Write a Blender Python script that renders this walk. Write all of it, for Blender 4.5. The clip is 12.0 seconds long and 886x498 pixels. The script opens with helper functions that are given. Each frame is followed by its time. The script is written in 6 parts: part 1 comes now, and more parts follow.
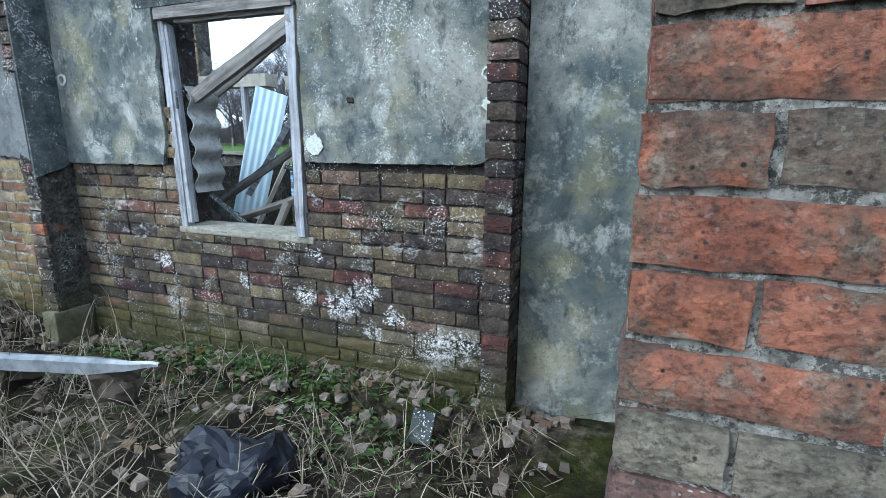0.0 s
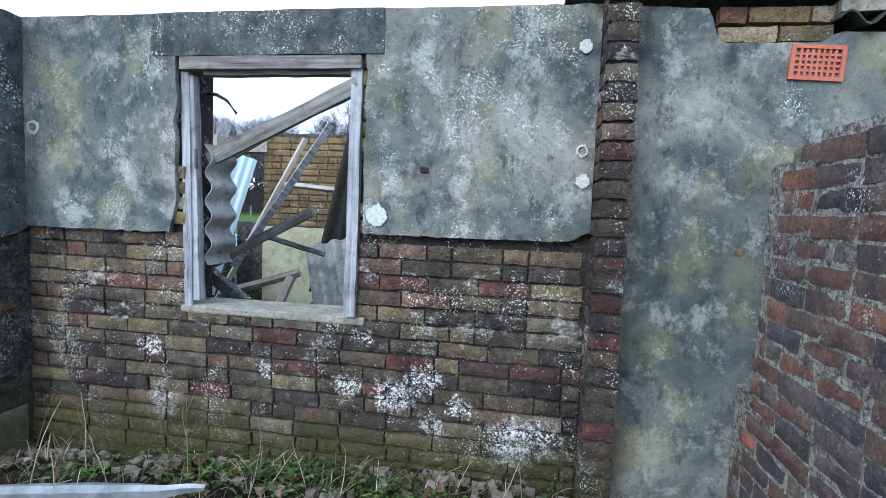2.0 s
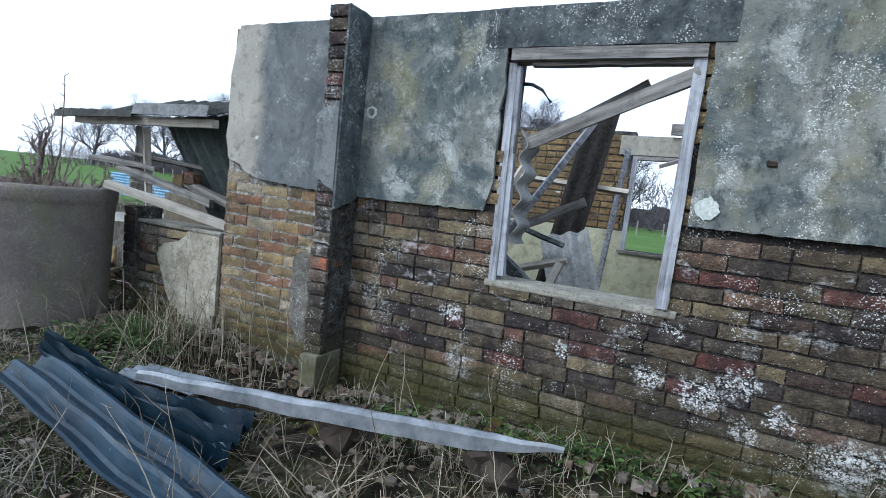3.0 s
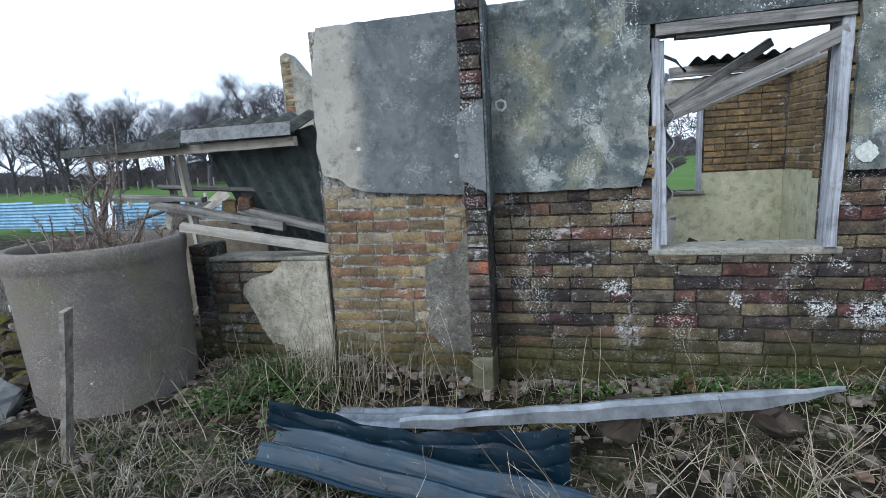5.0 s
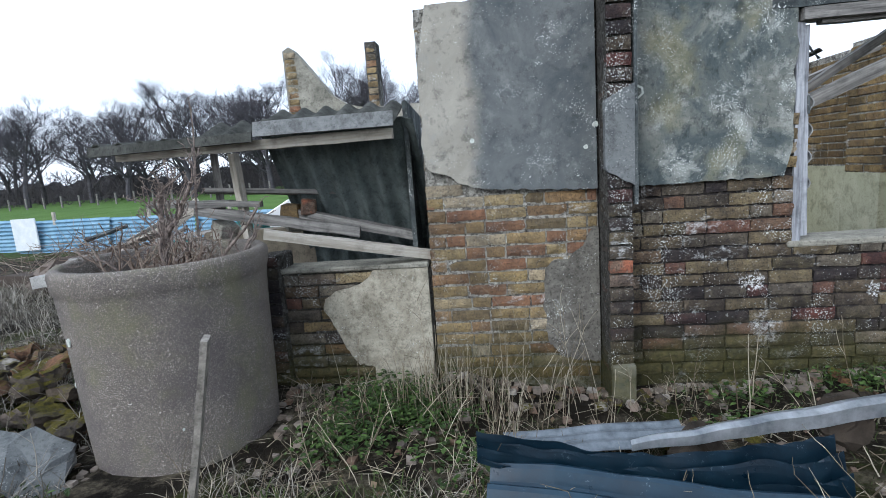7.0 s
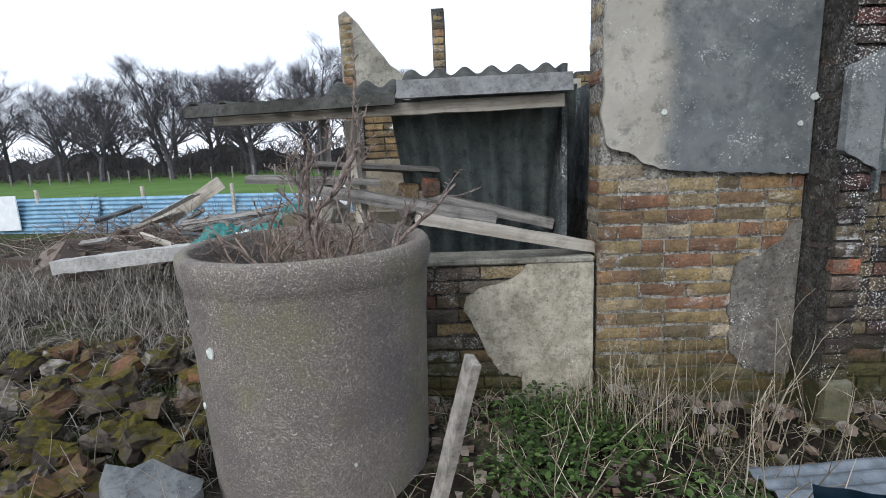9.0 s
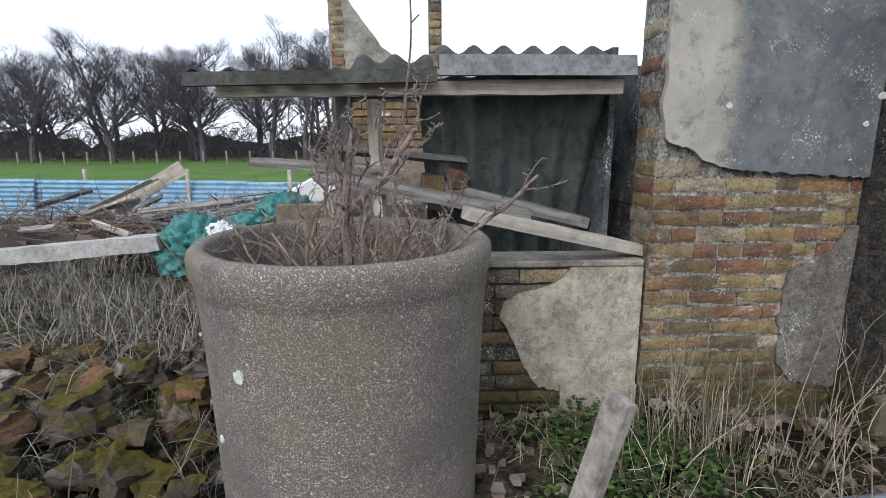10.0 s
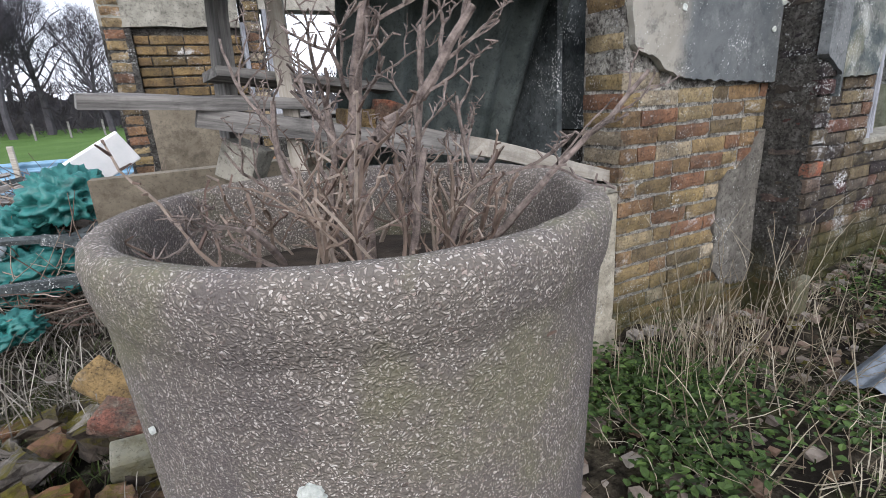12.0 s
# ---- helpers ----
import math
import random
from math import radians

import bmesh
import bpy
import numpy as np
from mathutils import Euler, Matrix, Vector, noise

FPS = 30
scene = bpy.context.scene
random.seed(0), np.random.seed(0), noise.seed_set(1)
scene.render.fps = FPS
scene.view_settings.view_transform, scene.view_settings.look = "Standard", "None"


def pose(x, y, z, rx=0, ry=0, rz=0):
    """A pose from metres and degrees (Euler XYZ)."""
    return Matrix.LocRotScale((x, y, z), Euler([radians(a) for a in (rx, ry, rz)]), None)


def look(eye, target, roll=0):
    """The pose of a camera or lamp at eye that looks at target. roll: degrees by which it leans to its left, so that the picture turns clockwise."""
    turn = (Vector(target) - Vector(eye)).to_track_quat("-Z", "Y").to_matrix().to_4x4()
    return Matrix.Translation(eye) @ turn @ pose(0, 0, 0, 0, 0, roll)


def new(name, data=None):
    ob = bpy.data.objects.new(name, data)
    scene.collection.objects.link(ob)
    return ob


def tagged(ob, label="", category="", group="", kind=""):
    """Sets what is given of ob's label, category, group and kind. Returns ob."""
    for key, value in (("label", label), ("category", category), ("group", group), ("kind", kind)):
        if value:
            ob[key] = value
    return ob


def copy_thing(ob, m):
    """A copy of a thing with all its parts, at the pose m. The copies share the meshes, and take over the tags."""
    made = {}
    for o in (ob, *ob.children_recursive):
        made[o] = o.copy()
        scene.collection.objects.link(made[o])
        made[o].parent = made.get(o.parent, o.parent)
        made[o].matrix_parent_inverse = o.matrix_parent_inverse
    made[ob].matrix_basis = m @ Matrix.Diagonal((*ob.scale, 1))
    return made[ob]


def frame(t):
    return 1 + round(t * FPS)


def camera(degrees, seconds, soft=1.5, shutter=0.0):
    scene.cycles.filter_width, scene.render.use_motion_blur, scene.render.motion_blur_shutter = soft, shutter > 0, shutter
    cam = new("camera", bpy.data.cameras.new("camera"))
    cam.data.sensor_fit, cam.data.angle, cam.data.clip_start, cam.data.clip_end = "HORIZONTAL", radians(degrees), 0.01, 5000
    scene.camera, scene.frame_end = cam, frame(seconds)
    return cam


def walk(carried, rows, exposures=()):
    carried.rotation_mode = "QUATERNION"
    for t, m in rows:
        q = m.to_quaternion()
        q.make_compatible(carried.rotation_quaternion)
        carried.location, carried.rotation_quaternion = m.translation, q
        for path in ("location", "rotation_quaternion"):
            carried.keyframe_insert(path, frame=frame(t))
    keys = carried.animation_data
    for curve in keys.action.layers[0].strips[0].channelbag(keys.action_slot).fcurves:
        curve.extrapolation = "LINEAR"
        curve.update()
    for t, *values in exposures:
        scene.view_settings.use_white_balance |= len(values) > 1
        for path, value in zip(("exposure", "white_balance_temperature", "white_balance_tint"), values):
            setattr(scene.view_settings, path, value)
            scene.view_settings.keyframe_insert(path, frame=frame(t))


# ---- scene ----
# camera and walk: seconds, place, tilt, lean, turn
LENS = 83.5
cam = camera(LENS, 12.0, soft=0.6)
PATH = [
    (0.0, 1.558, -2.223, 1.235, 77.32, -0.29, 21.02),
    (0.5, 1.296, -2.131, 1.201, 79.91, 0.88, 16.18),
    (1.0, 1.102, -2.120, 1.225, 82.80, -0.22, 9.66),
    (1.5, 0.913, -2.220, 1.226, 84.67, -0.71, 7.05),
    (2.0, 0.678, -2.273, 1.226, 85.65, -2.31, 9.04),
    (2.5, 0.264, -2.341, 1.149, 84.75, -5.20, 16.96),
    (3.0, -0.105, -2.579, 1.111, 84.15, -6.27, 25.36),
    (3.5, -0.444, -2.934, 1.167, 79.31, -2.84, 22.57),
    (3.7, -0.567, -2.998, 1.170, 78.49, -3.05, 23.34),
    (5.3, -1.680, -3.035, 1.285, 79.87, 4.13, 11.70),
    (5.5, -1.783, -3.003, 1.277, 79.70, 4.16, 11.38),
    (6.0, -2.091, -2.904, 1.288, 80.05, 5.05, 9.87),
    (6.5, -2.381, -2.891, 1.237, 80.55, 3.41, 7.63),
    (7.0, -2.670, -2.923, 1.249, 80.55, 4.08, 5.19),
    (7.5, -2.945, -2.853, 1.218, 80.14, 3.72, 8.52),
    (7.7, -3.047, -2.815, 1.232, 79.74, 3.81, 8.81),
    (9.3, -3.816, -2.419, 1.226, 79.11, 1.84, 1.10),
    (9.5, -3.886, -2.347, 1.238, 78.96, 1.41, 0.25),
    (10.0, -4.094, -2.231, 1.201, 78.51, 0.18, -2.21),
    (10.5, -4.333, -2.111, 1.197, 76.95, 1.29, -8.14),
    (11.0, -4.512, -1.916, 1.139, 74.14, 2.11, -11.54),
    (11.5, -4.615, -1.732, 1.109, 72.60, 1.86, -16.01),
    (12.0, -4.684, -1.520, 1.092, 72.91, 3.42, -27.96),
]
walk(cam, [(t, pose(x, y, z, a, b, c)) for t, x, y, z, a, b, c in PATH],
     exposures=[(0.0, 0.98, 5300, 4), (1.5, 0.98, 5300, 6), (2.5, 0.72, 5400, 8), (3.7, 0.5, 5500, 8), (7.0, 0.52, 5700, 9), (9.5, 0.46, 6050, 12), (12.0, 0.7, 6100, 15)])

# world: bright overcast late-winter sky
world = bpy.data.worlds.new("world")
scene.world = world
world.use_nodes = True
wt = world.node_tree
wt.nodes.clear()
w_out = wt.nodes.new("ShaderNodeOutputWorld")
w_bg = wt.nodes.new("ShaderNodeBackground")
w_sky = wt.nodes.new("ShaderNodeTexSky")
w_sky.sky_type = "NISHITA"
w_sky.sun_disc = False
w_sky.sun_elevation = radians(32)
w_sky.sun_rotation = radians(200)
w_sky.air_density = 1.0
w_sky.dust_density = 4.0
w_mix = wt.nodes.new("ShaderNodeMix")
w_mix.data_type = "RGBA"
w_mix.inputs["Factor"].default_value = 0.72
w_mix.inputs["B"].default_value = (10.0, 10.4, 11.0, 1)
wt.links.new(w_sky.outputs[0], w_mix.inputs["A"])
wt.links.new(w_mix.outputs["Result"], w_bg.inputs[0])
w_bg.inputs[1].default_value = 0.115
wt.links.new(w_bg.outputs[0], w_out.inputs[0])
sun_data = bpy.data.lights.new("sun", "SUN")
sun_data.energy = 1.4
sun_data.angle = radians(28)
sun_data.color = (1.0, 0.97, 0.92)
sun = new("sun", sun_data)
sun.matrix_world = look((-6, -9, 8), (0, 0, 0))


# ---------------------------------------------------------------- materials
class Nodes:
    """Small node graph builder for one procedural material."""

    def __init__(self, name):
        self.mat = bpy.data.materials.new(name)
        self.mat.use_nodes = True
        self.tree = self.mat.node_tree
        self.bsdf = self.tree.nodes["Principled BSDF"]
        tc = self.tree.nodes.new("ShaderNodeTexCoord")
        self.geo = self.tree.nodes.new("ShaderNodeNewGeometry")
        self.pos = self.geo.outputs["Position"]
        self.obj = tc.outputs["Object"]
        self.heights = []

    def put(self, sock, value):
        if hasattr(value, "is_output"):
            self.tree.links.new(value, sock)
        elif isinstance(value, (tuple, list)) and len(value) == 3 and len(sock.default_value) == 4:
            sock.default_value = (*value, 1)
        else:
            sock.default_value = value

    def noise(self, scale, detail=4, rough=0.6, vec=None, distort=0.0):
        n = self.tree.nodes.new("ShaderNodeTexNoise")
        n.inputs["Scale"].default_value, n.inputs["Detail"].default_value = scale, detail
        n.inputs["Roughness"].default_value, n.inputs["Distortion"].default_value = rough, distort
        self.put(n.inputs["Vector"], vec or self.pos)
        return n.outputs["Fac"]

    def voronoi(self, scale, vec=None, feature="F1", out="Distance", rand=1.0):
        n = self.tree.nodes.new("ShaderNodeTexVoronoi")
        n.feature = feature
        n.inputs["Scale"].default_value, n.inputs["Randomness"].default_value = scale, rand
        self.put(n.inputs["Vector"], vec or self.pos)
        return n.outputs[out]

    def stretch(self, sx, sy, sz, vec=None):
        n = self.tree.nodes.new("ShaderNodeMapping")
        n.inputs["Scale"].default_value = (sx, sy, sz)
        self.put(n.inputs["Vector"], vec or self.pos)
        return n.outputs[0]

    def ramp(self, fac, stops):
        n = self.tree.nodes.new("ShaderNodeValToRGB")
        el = n.color_ramp.elements
        while len(el) < len(stops):
            el.new(0.5)
        for e, (p, c) in zip(el, stops):
            e.position = p
            e.color = (*c, 1) if isinstance(c, (tuple, list)) else (c, c, c, 1)
        self.put(n.inputs[0], fac)
        return n.outputs[0]

    def band(self, fac, lo, hi):
        n = self.tree.nodes.new("ShaderNodeMapRange")
        n.inputs["From Min"].default_value, n.inputs["From Max"].default_value = lo, hi
        self.put(n.inputs["Value"], fac)
        return n.outputs[0]

    def mix(self, fac, a, b, blend="MIX"):
        n = self.tree.nodes.new("ShaderNodeMix")
        n.data_type, n.blend_type = "RGBA", blend
        self.put(n.inputs["Factor"], fac)
        self.put(n.inputs["A"], a)
        self.put(n.inputs["B"], b)
        return n.outputs["Result"]

    def math(self, op, a, b=0.5):
        n = self.tree.nodes.new("ShaderNodeMath")
        n.operation = op
        self.put(n.inputs[0], a)
        self.put(n.inputs[1], b)
        return n.outputs[0]

    def axis(self, i):
        n = self.tree.nodes.new("ShaderNodeSeparateXYZ")
        self.put(n.inputs[0], self.pos)
        return n.outputs[i]

    def rnd(self):
        return self.tree.nodes.new("ShaderNodeObjectInfo").outputs["Random"]

    def island(self):
        return self.geo.outputs["Random Per Island"]

    def done(self, color, rough=0.85, bump=None, strength=0.4, dist=0.01, metal=0.0, spec=0.3):
        self.put(self.bsdf.inputs["Base Color"], color)
        self.put(self.bsdf.inputs["Roughness"], rough)
        self.put(self.bsdf.inputs["Metallic"], metal)
        self.bsdf.inputs["Specular IOR Level"].default_value = spec
        if bump is not None:
            b = self.tree.nodes.new("ShaderNodeBump")
            b.inputs["Strength"].default_value, b.inputs["Distance"].default_value = strength, dist
            self.put(b.inputs["Height"], bump)
            self.tree.links.new(b.outputs[0], self.bsdf.inputs["Normal"])
        return self.mat


def lichen_white(n, col, amount=0.5, scale=55):
    """Pale lichen: crusts of small irregular spots gathered in patches, some loose specks."""
    warp = n.tree.nodes.new("ShaderNodeMix")
    warp.data_type = "RGBA"
    warp.blend_type = "ADD"
    warp.inputs["Factor"].default_value = 0.035
    n.put(warp.inputs["A"], n.pos)
    nz = n.tree.nodes.new("ShaderNodeTexNoise")
    nz.inputs["Scale"].default_value = 28
    n.put(nz.inputs["Vector"], n.pos)
    n.put(warp.inputs["B"], nz.outputs["Color"])
    v = warp.outputs["Result"]
    fine = n.band(n.voronoi(scale * 1.7, v), 0.36, 0.26)
    mid = n.band(n.voronoi(scale * 0.75, v), 0.24, 0.17)
    patch = n.band(n.noise(3.2, 5, 0.7), 0.66 - 0.2 * amount, 0.74 - 0.2 * amount)
    patch2 = n.band(n.noise(1.7, 4, 0.6), 0.5, 0.66)
    gate = n.band(n.noise(17, 3, 0.6), 0.5, 0.6)
    f = n.math("MAXIMUM", n.math("MULTIPLY", fine, patch), n.math("MULTIPLY", n.math("MULTIPLY", mid, gate), n.math("MAXIMUM", patch, n.math("MULTIPLY", patch2, 0.8 * amount))))
    loose = n.math("MULTIPLY", n.band(n.voronoi(scale * 1.1, v), 0.17, 0.12), n.band(n.noise(5, 3, 0.6), 0.5, 0.56))
    f = n.math("MAXIMUM", f, n.math("MULTIPLY", loose, min(1.0, amount * 1.3)))
    return n.mix(n.math("MULTIPLY", f, 0.88), col, (0.70, 0.73, 0.71))


def low_moss(n, col, top=0.28):
    """Green-brown algae and moss that grows from the damp foot of the walls."""
    z = n.axis(2)
    f = n.math("MULTIPLY", n.band(n.math("ADD", z, n.math("MULTIPLY", n.noise(5, 4), 0.35)), top + 0.16, top - 0.08), 0.75)
    return n.mix(f, col, n.ramp(n.noise(30, 3), [(0.3, (0.035, 0.04, 0.014)), (0.7, (0.085, 0.078, 0.024))]))


def blots(n, spots):
    """White lime and lichen blots of given places and sizes on the wall, with broken edges."""
    total = None
    edge = n.math("MULTIPLY", n.math("SUBTRACT", n.noise(16, 6, 0.8), 0.5), 0.34)
    for x, z, r in spots:
        d = n.tree.nodes.new("ShaderNodeVectorMath")
        d.operation = "DISTANCE"
        n.put(d.inputs[0], n.stretch(1, 0, 1.25))
        d.inputs[1].default_value = (x, 0, z * 1.25)
        f = n.band(n.math("ADD", d.outputs["Value"], edge), r, r * 0.55)
        total = f if total is None else n.math("MAXIMUM", total, f)
    return n.math("MULTIPLY", total, n.math("MAXIMUM", n.band(n.voronoi(75), 0.44, 0.3), n.band(n.noise(40, 5, 0.8), 0.5, 0.58)))


def mat_brick(name, stops, lichen=0.5, moss=True, white=0.0, soot=0.5, spots=(), ash=0.0):
    n = Nodes(name)
    base = n.ramp(n.rnd(), stops)
    if ash:
        base = n.mix(n.math("MULTIPLY", n.band(n.noise(7, 5, 0.7), 0.47, 0.58), ash), base, (0.15, 0.14, 0.105))
        base = n.mix(n.math("MULTIPLY", n.band(n.noise(16, 6, 0.8), 0.5, 0.62), ash * 0.6), base, (0.07, 0.065, 0.055))
        base = n.mix(n.math("MULTIPLY", n.band(n.noise(28, 6, 0.8), 0.56, 0.66), ash * 0.7), base, (0.42, 0.40, 0.33))
        base = n.mix(n.math("MULTIPLY", n.band(n.voronoi(60), 0.2, 0.1), n.band(n.noise(25, 3), 0.5, 0.6)), base, (0.03, 0.025, 0.025))
    base = n.mix(n.math("MULTIPLY", n.band(n.noise(9, 6, 0.75), 0.4, 0.62), 0.75), base, n.mix(0.75, base, (0.03, 0.027, 0.028)))
    base = n.mix(n.math("MULTIPLY", n.band(n.noise(22, 5, 0.75), 0.52, 0.66), 0.45), base, n.mix(0.6, base, (0.36, 0.31, 0.24)))
    base = n.mix(n.math("MULTIPLY", n.band(n.noise(90, 4, 0.75), 0.5, 0.66), 0.7), base, (0.03, 0.026, 0.026))
    if soot:
        base = n.mix(n.math("MULTIPLY", n.band(n.noise(1.9, 6, 0.75), 0.40, 0.56), soot), base, (0.016, 0.015, 0.018))
    if white:
        g = n.band(n.noise(2.4, 6, 0.78, n.stretch(1, 1, 1.6)), 0.64 - 0.12 * white, 0.72 - 0.1 * white)
        g = n.math("MULTIPLY", g, n.band(n.noise(34, 5, 0.8), 0.42, 0.56))
        base = n.mix(n.math("MULTIPLY", g, 0.85), base, (0.62, 0.635, 0.63))
    if lichen:
        base = lichen_white(n, base, lichen)
    if spots:
        base = n.mix(n.math("MULTIPLY", blots(n, spots), 0.92), base, (0.70, 0.72, 0.72))
    if moss:
        base = low_moss(n, base)
    h = n.math("ADD", n.noise(38, 7, 0.8), n.math("MULTIPLY", n.voronoi(110), 0.35))
    return n.done(base, 0.92, h, 1.0, 0.012, spec=0.15)


def mat_mortar(name, pale=0.24):
    n = Nodes(name)
    c = n.ramp(n.noise(14, 6, 0.78), [(0.34, (pale * 0.16, pale * 0.15, pale * 0.14)), (0.5, (pale * 0.55, pale * 0.53, pale * 0.47)), (0.66, (pale, pale * 0.97, pale * 0.88))])
    c = n.mix(n.math("MULTIPLY", n.band(n.noise(32, 6, 0.8), 0.55, 0.62), 0.7), c, (pale * 1.25, pale * 1.24, pale * 1.15))
    c = n.mix(n.math("MULTIPLY", n.band(n.noise(60, 5, 0.8), 0.5, 0.57), 0.75), c, (0.02, 0.018, 0.017))
    c = low_moss(n, lichen_white(n, c, 0.5))
    return n.done(c, 0.95, n.noise(75, 6, 0.85), 1.0, 0.02, spec=0.1)


def mat_render(name="cement_render", lichen=0.7):
    """Old grey cement render: slate-dark blotches, pale worn areas, yellow-grey stains, lichen."""
    n = Nodes(name)
    big = n.noise(1.7, 6, 0.66, distort=0.8)
    mid = n.noise(6.5, 6, 0.75)
    c = n.ramp(big, [(0.32, (0.045, 0.06, 0.066)), (0.45, (0.10, 0.12, 0.12)), (0.56, (0.19, 0.2, 0.18)), (0.7, (0.34, 0.345, 0.315))])
    c = n.mix(n.math("MULTIPLY", n.band(mid, 0.52, 0.62), 0.6), c, (0.40, 0.42, 0.39))
    c = n.mix(n.math("MULTIPLY", n.band(n.noise(9, 6, 0.75, n.stretch(1.3, 1, 0.8)), 0.52, 0.64), 0.75), c, (0.04, 0.05, 0.052))
    c = n.mix(n.math("MULTIPLY", n.band(n.noise(2.6, 4), 0.52, 0.64), 0.4), c, (0.27, 0.25, 0.13))
    c = n.mix(n.math("MULTIPLY", n.band(n.noise(45, 5, 0.8), 0.54, 0.64), 0.5), c, (0.05, 0.058, 0.058))
    c = lichen_white(n, c, lichen, 62)
    h = n.math("ADD", n.noise(60, 6, 0.85), n.math("MULTIPLY", mid, 1.6))
    return n.done(c, 0.92, h, 0.8, 0.008, spec=0.12)


def mat_plain_cement(name, a, b, scale=4, lichen=0.0, moss=False):
    n = Nodes(name)
    c = n.ramp(n.noise(scale, 6, 0.68, distort=0.4), [(0.32, a), (0.68, b)])
    c = n.mix(n.math("MULTIPLY", n.band(n.noise(scale * 5, 6, 0.78), 0.48, 0.64), 0.55), c, tuple(0.4 * v for v in a))
    c = n.mix(n.math("MULTIPLY", n.band(n.noise(scale * 2.2, 6, 0.75), 0.54, 0.68), 0.4), c, tuple(min(0.75, 1.35 * v) for v in b))
    c = n.mix(n.math("MULTIPLY", n.band(n.noise(70, 4, 0.8), 0.55, 0.65), 0.5), c, tuple(0.35 * v for v in a))
    if lichen:
        c = lichen_white(n, c, lichen)
    if moss:
        c = low_moss(n, c, 0.3)
    return n.done(c, 0.92, n.noise(80, 5, 0.8), 0.5, 0.006, spec=0.15)


def mat_wood(name, a, b, axis="x", scale=1.0):
    n = Nodes(name)
    st = {"x": (2, 38, 38), "y": (38, 2, 38), "z": (38, 38, 2)}[axis]
    g = n.noise(1.0 * scale, 6, 0.7, n.stretch(*st, vec=n.obj))
    c = n.ramp(g, [(0.32, a), (0.66, b)])
    c = n.mix(n.math("MULTIPLY", n.band(n.noise(9, 4, 0.7), 0.5, 0.72), 0.5), c, tuple(0.45 * v for v in a))
    return n.done(c, 0.85, g, 0.7, 0.006, spec=0.2)


def mat_metal_blue():
    n = Nodes("blue_coated_steel")
    c = n.ramp(n.noise(6, 5, 0.65), [(0.3, (0.003, 0.012, 0.024)), (0.7, (0.009, 0.036, 0.062))])
    c = n.mix(n.math("MULTIPLY", n.band(n.noise(30, 5, 0.8), 0.62, 0.7), 0.5), c, (0.26, 0.32, 0.36))
    c = n.mix(n.math("MULTIPLY", n.band(n.noise(3, 4, 0.7), 0.55, 0.75), 0.5), c, (0.02, 0.03, 0.04))
    return n.done(c, n.ramp(n.noise(12, 4), [(0.3, 0.25), (0.7, 0.55)]), n.noise(40, 3), 0.2, 0.004, metal=0.1, spec=0.4)


def mat_exposed_aggregate():
    """Concrete planter with small mixed flint pebbles showing."""
    n = Nodes("pebble_concrete")
    warp = n.tree.nodes.new("ShaderNodeMix")
    warp.data_type, warp.blend_type = "RGBA", "ADD"
    warp.inputs["Factor"].default_value = 0.022
    nz = n.tree.nodes.new("ShaderNodeTexNoise")
    nz.inputs["Scale"].default_value = 55
    n.put(nz.inputs["Vector"], n.obj)
    n.put(warp.inputs["A"], n.obj)
    n.put(warp.inputs["B"], nz.outputs["Color"])
    wv = warp.outputs["Result"]
    cell = n.voronoi(215, wv, out="Color")
    dist = n.voronoi(215, wv)
    cell2 = n.voronoi(135, wv, out="Color")
    dist2 = n.voronoi(135, wv)
    stone = n.ramp(cell, [(0.15, (0.085, 0.075, 0.068)), (0.35, (0.23, 0.205, 0.175)), (0.6, (0.34, 0.305, 0.27)), (0.9, (0.55, 0.52, 0.48))])
    stone2 = n.ramp(cell2, [(0.2, (0.10, 0.08, 0.07)), (0.55, (0.30, 0.25, 0.22)), (0.85, (0.55, 0.52, 0.48))])
    c = n.mix(n.band(dist, 0.28, 0.5), stone, (0.13, 0.117, 0.102))
    big = n.math("MULTIPLY", n.band(dist2, 0.36, 0.3), n.band(n.noise(60, 2), 0.5, 0.55))
    c = n.mix(big, c, stone2)
    c = n.mix(n.math("MULTIPLY", n.band(n.noise(3.4, 5, 0.65), 0.5, 0.66), 0.5), c, (0.15, 0.15, 0.075))
    c = n.mix(n.math("MULTIPLY", n.band(n.noise(2.1, 5, 0.65), 0.5, 0.64), 0.5), c, (0.085, 0.075, 0.08))
    h = n.math("ADD", n.math("SUBTRACT", 1.0, dist), n.math("MULTIPLY", big, 0.7))
    return n.done(c, 0.88, h, 0.6, 0.006, spec=0.2)


def mat_two(name, a, b, scale=8, rough=0.85, bump=0.4, vec="pos", stretch=None, metal=0.0, spec=0.25, detail=5):
    n = Nodes(name)
    v = n.pos if vec == "pos" else n.obj
    if stretch:
        v = n.stretch(*stretch, vec=v)
    f = n.noise(scale, detail, 0.68, v)
    c = n.ramp(f, [(0.32, a), (0.68, b)])
    return n.done(c, rough, n.noise(scale * 6, 4, 0.7, v), bump, 0.006, metal=metal, spec=spec)


def mat_island(name, stops, rough=0.85, scale=25, bump=0.4):
    """Each loose piece of a joined mesh takes its own colour."""
    n = Nodes(name)
    c = n.ramp(n.island(), stops)
    c = n.mix(n.math("MULTIPLY", n.band(n.noise(scale, 4, 0.7), 0.45, 0.7), 0.45), c, (0.03, 0.028, 0.02))
    return n.done(c, rough, n.noise(scale * 3, 3), bump, 0.005, spec=0.2)

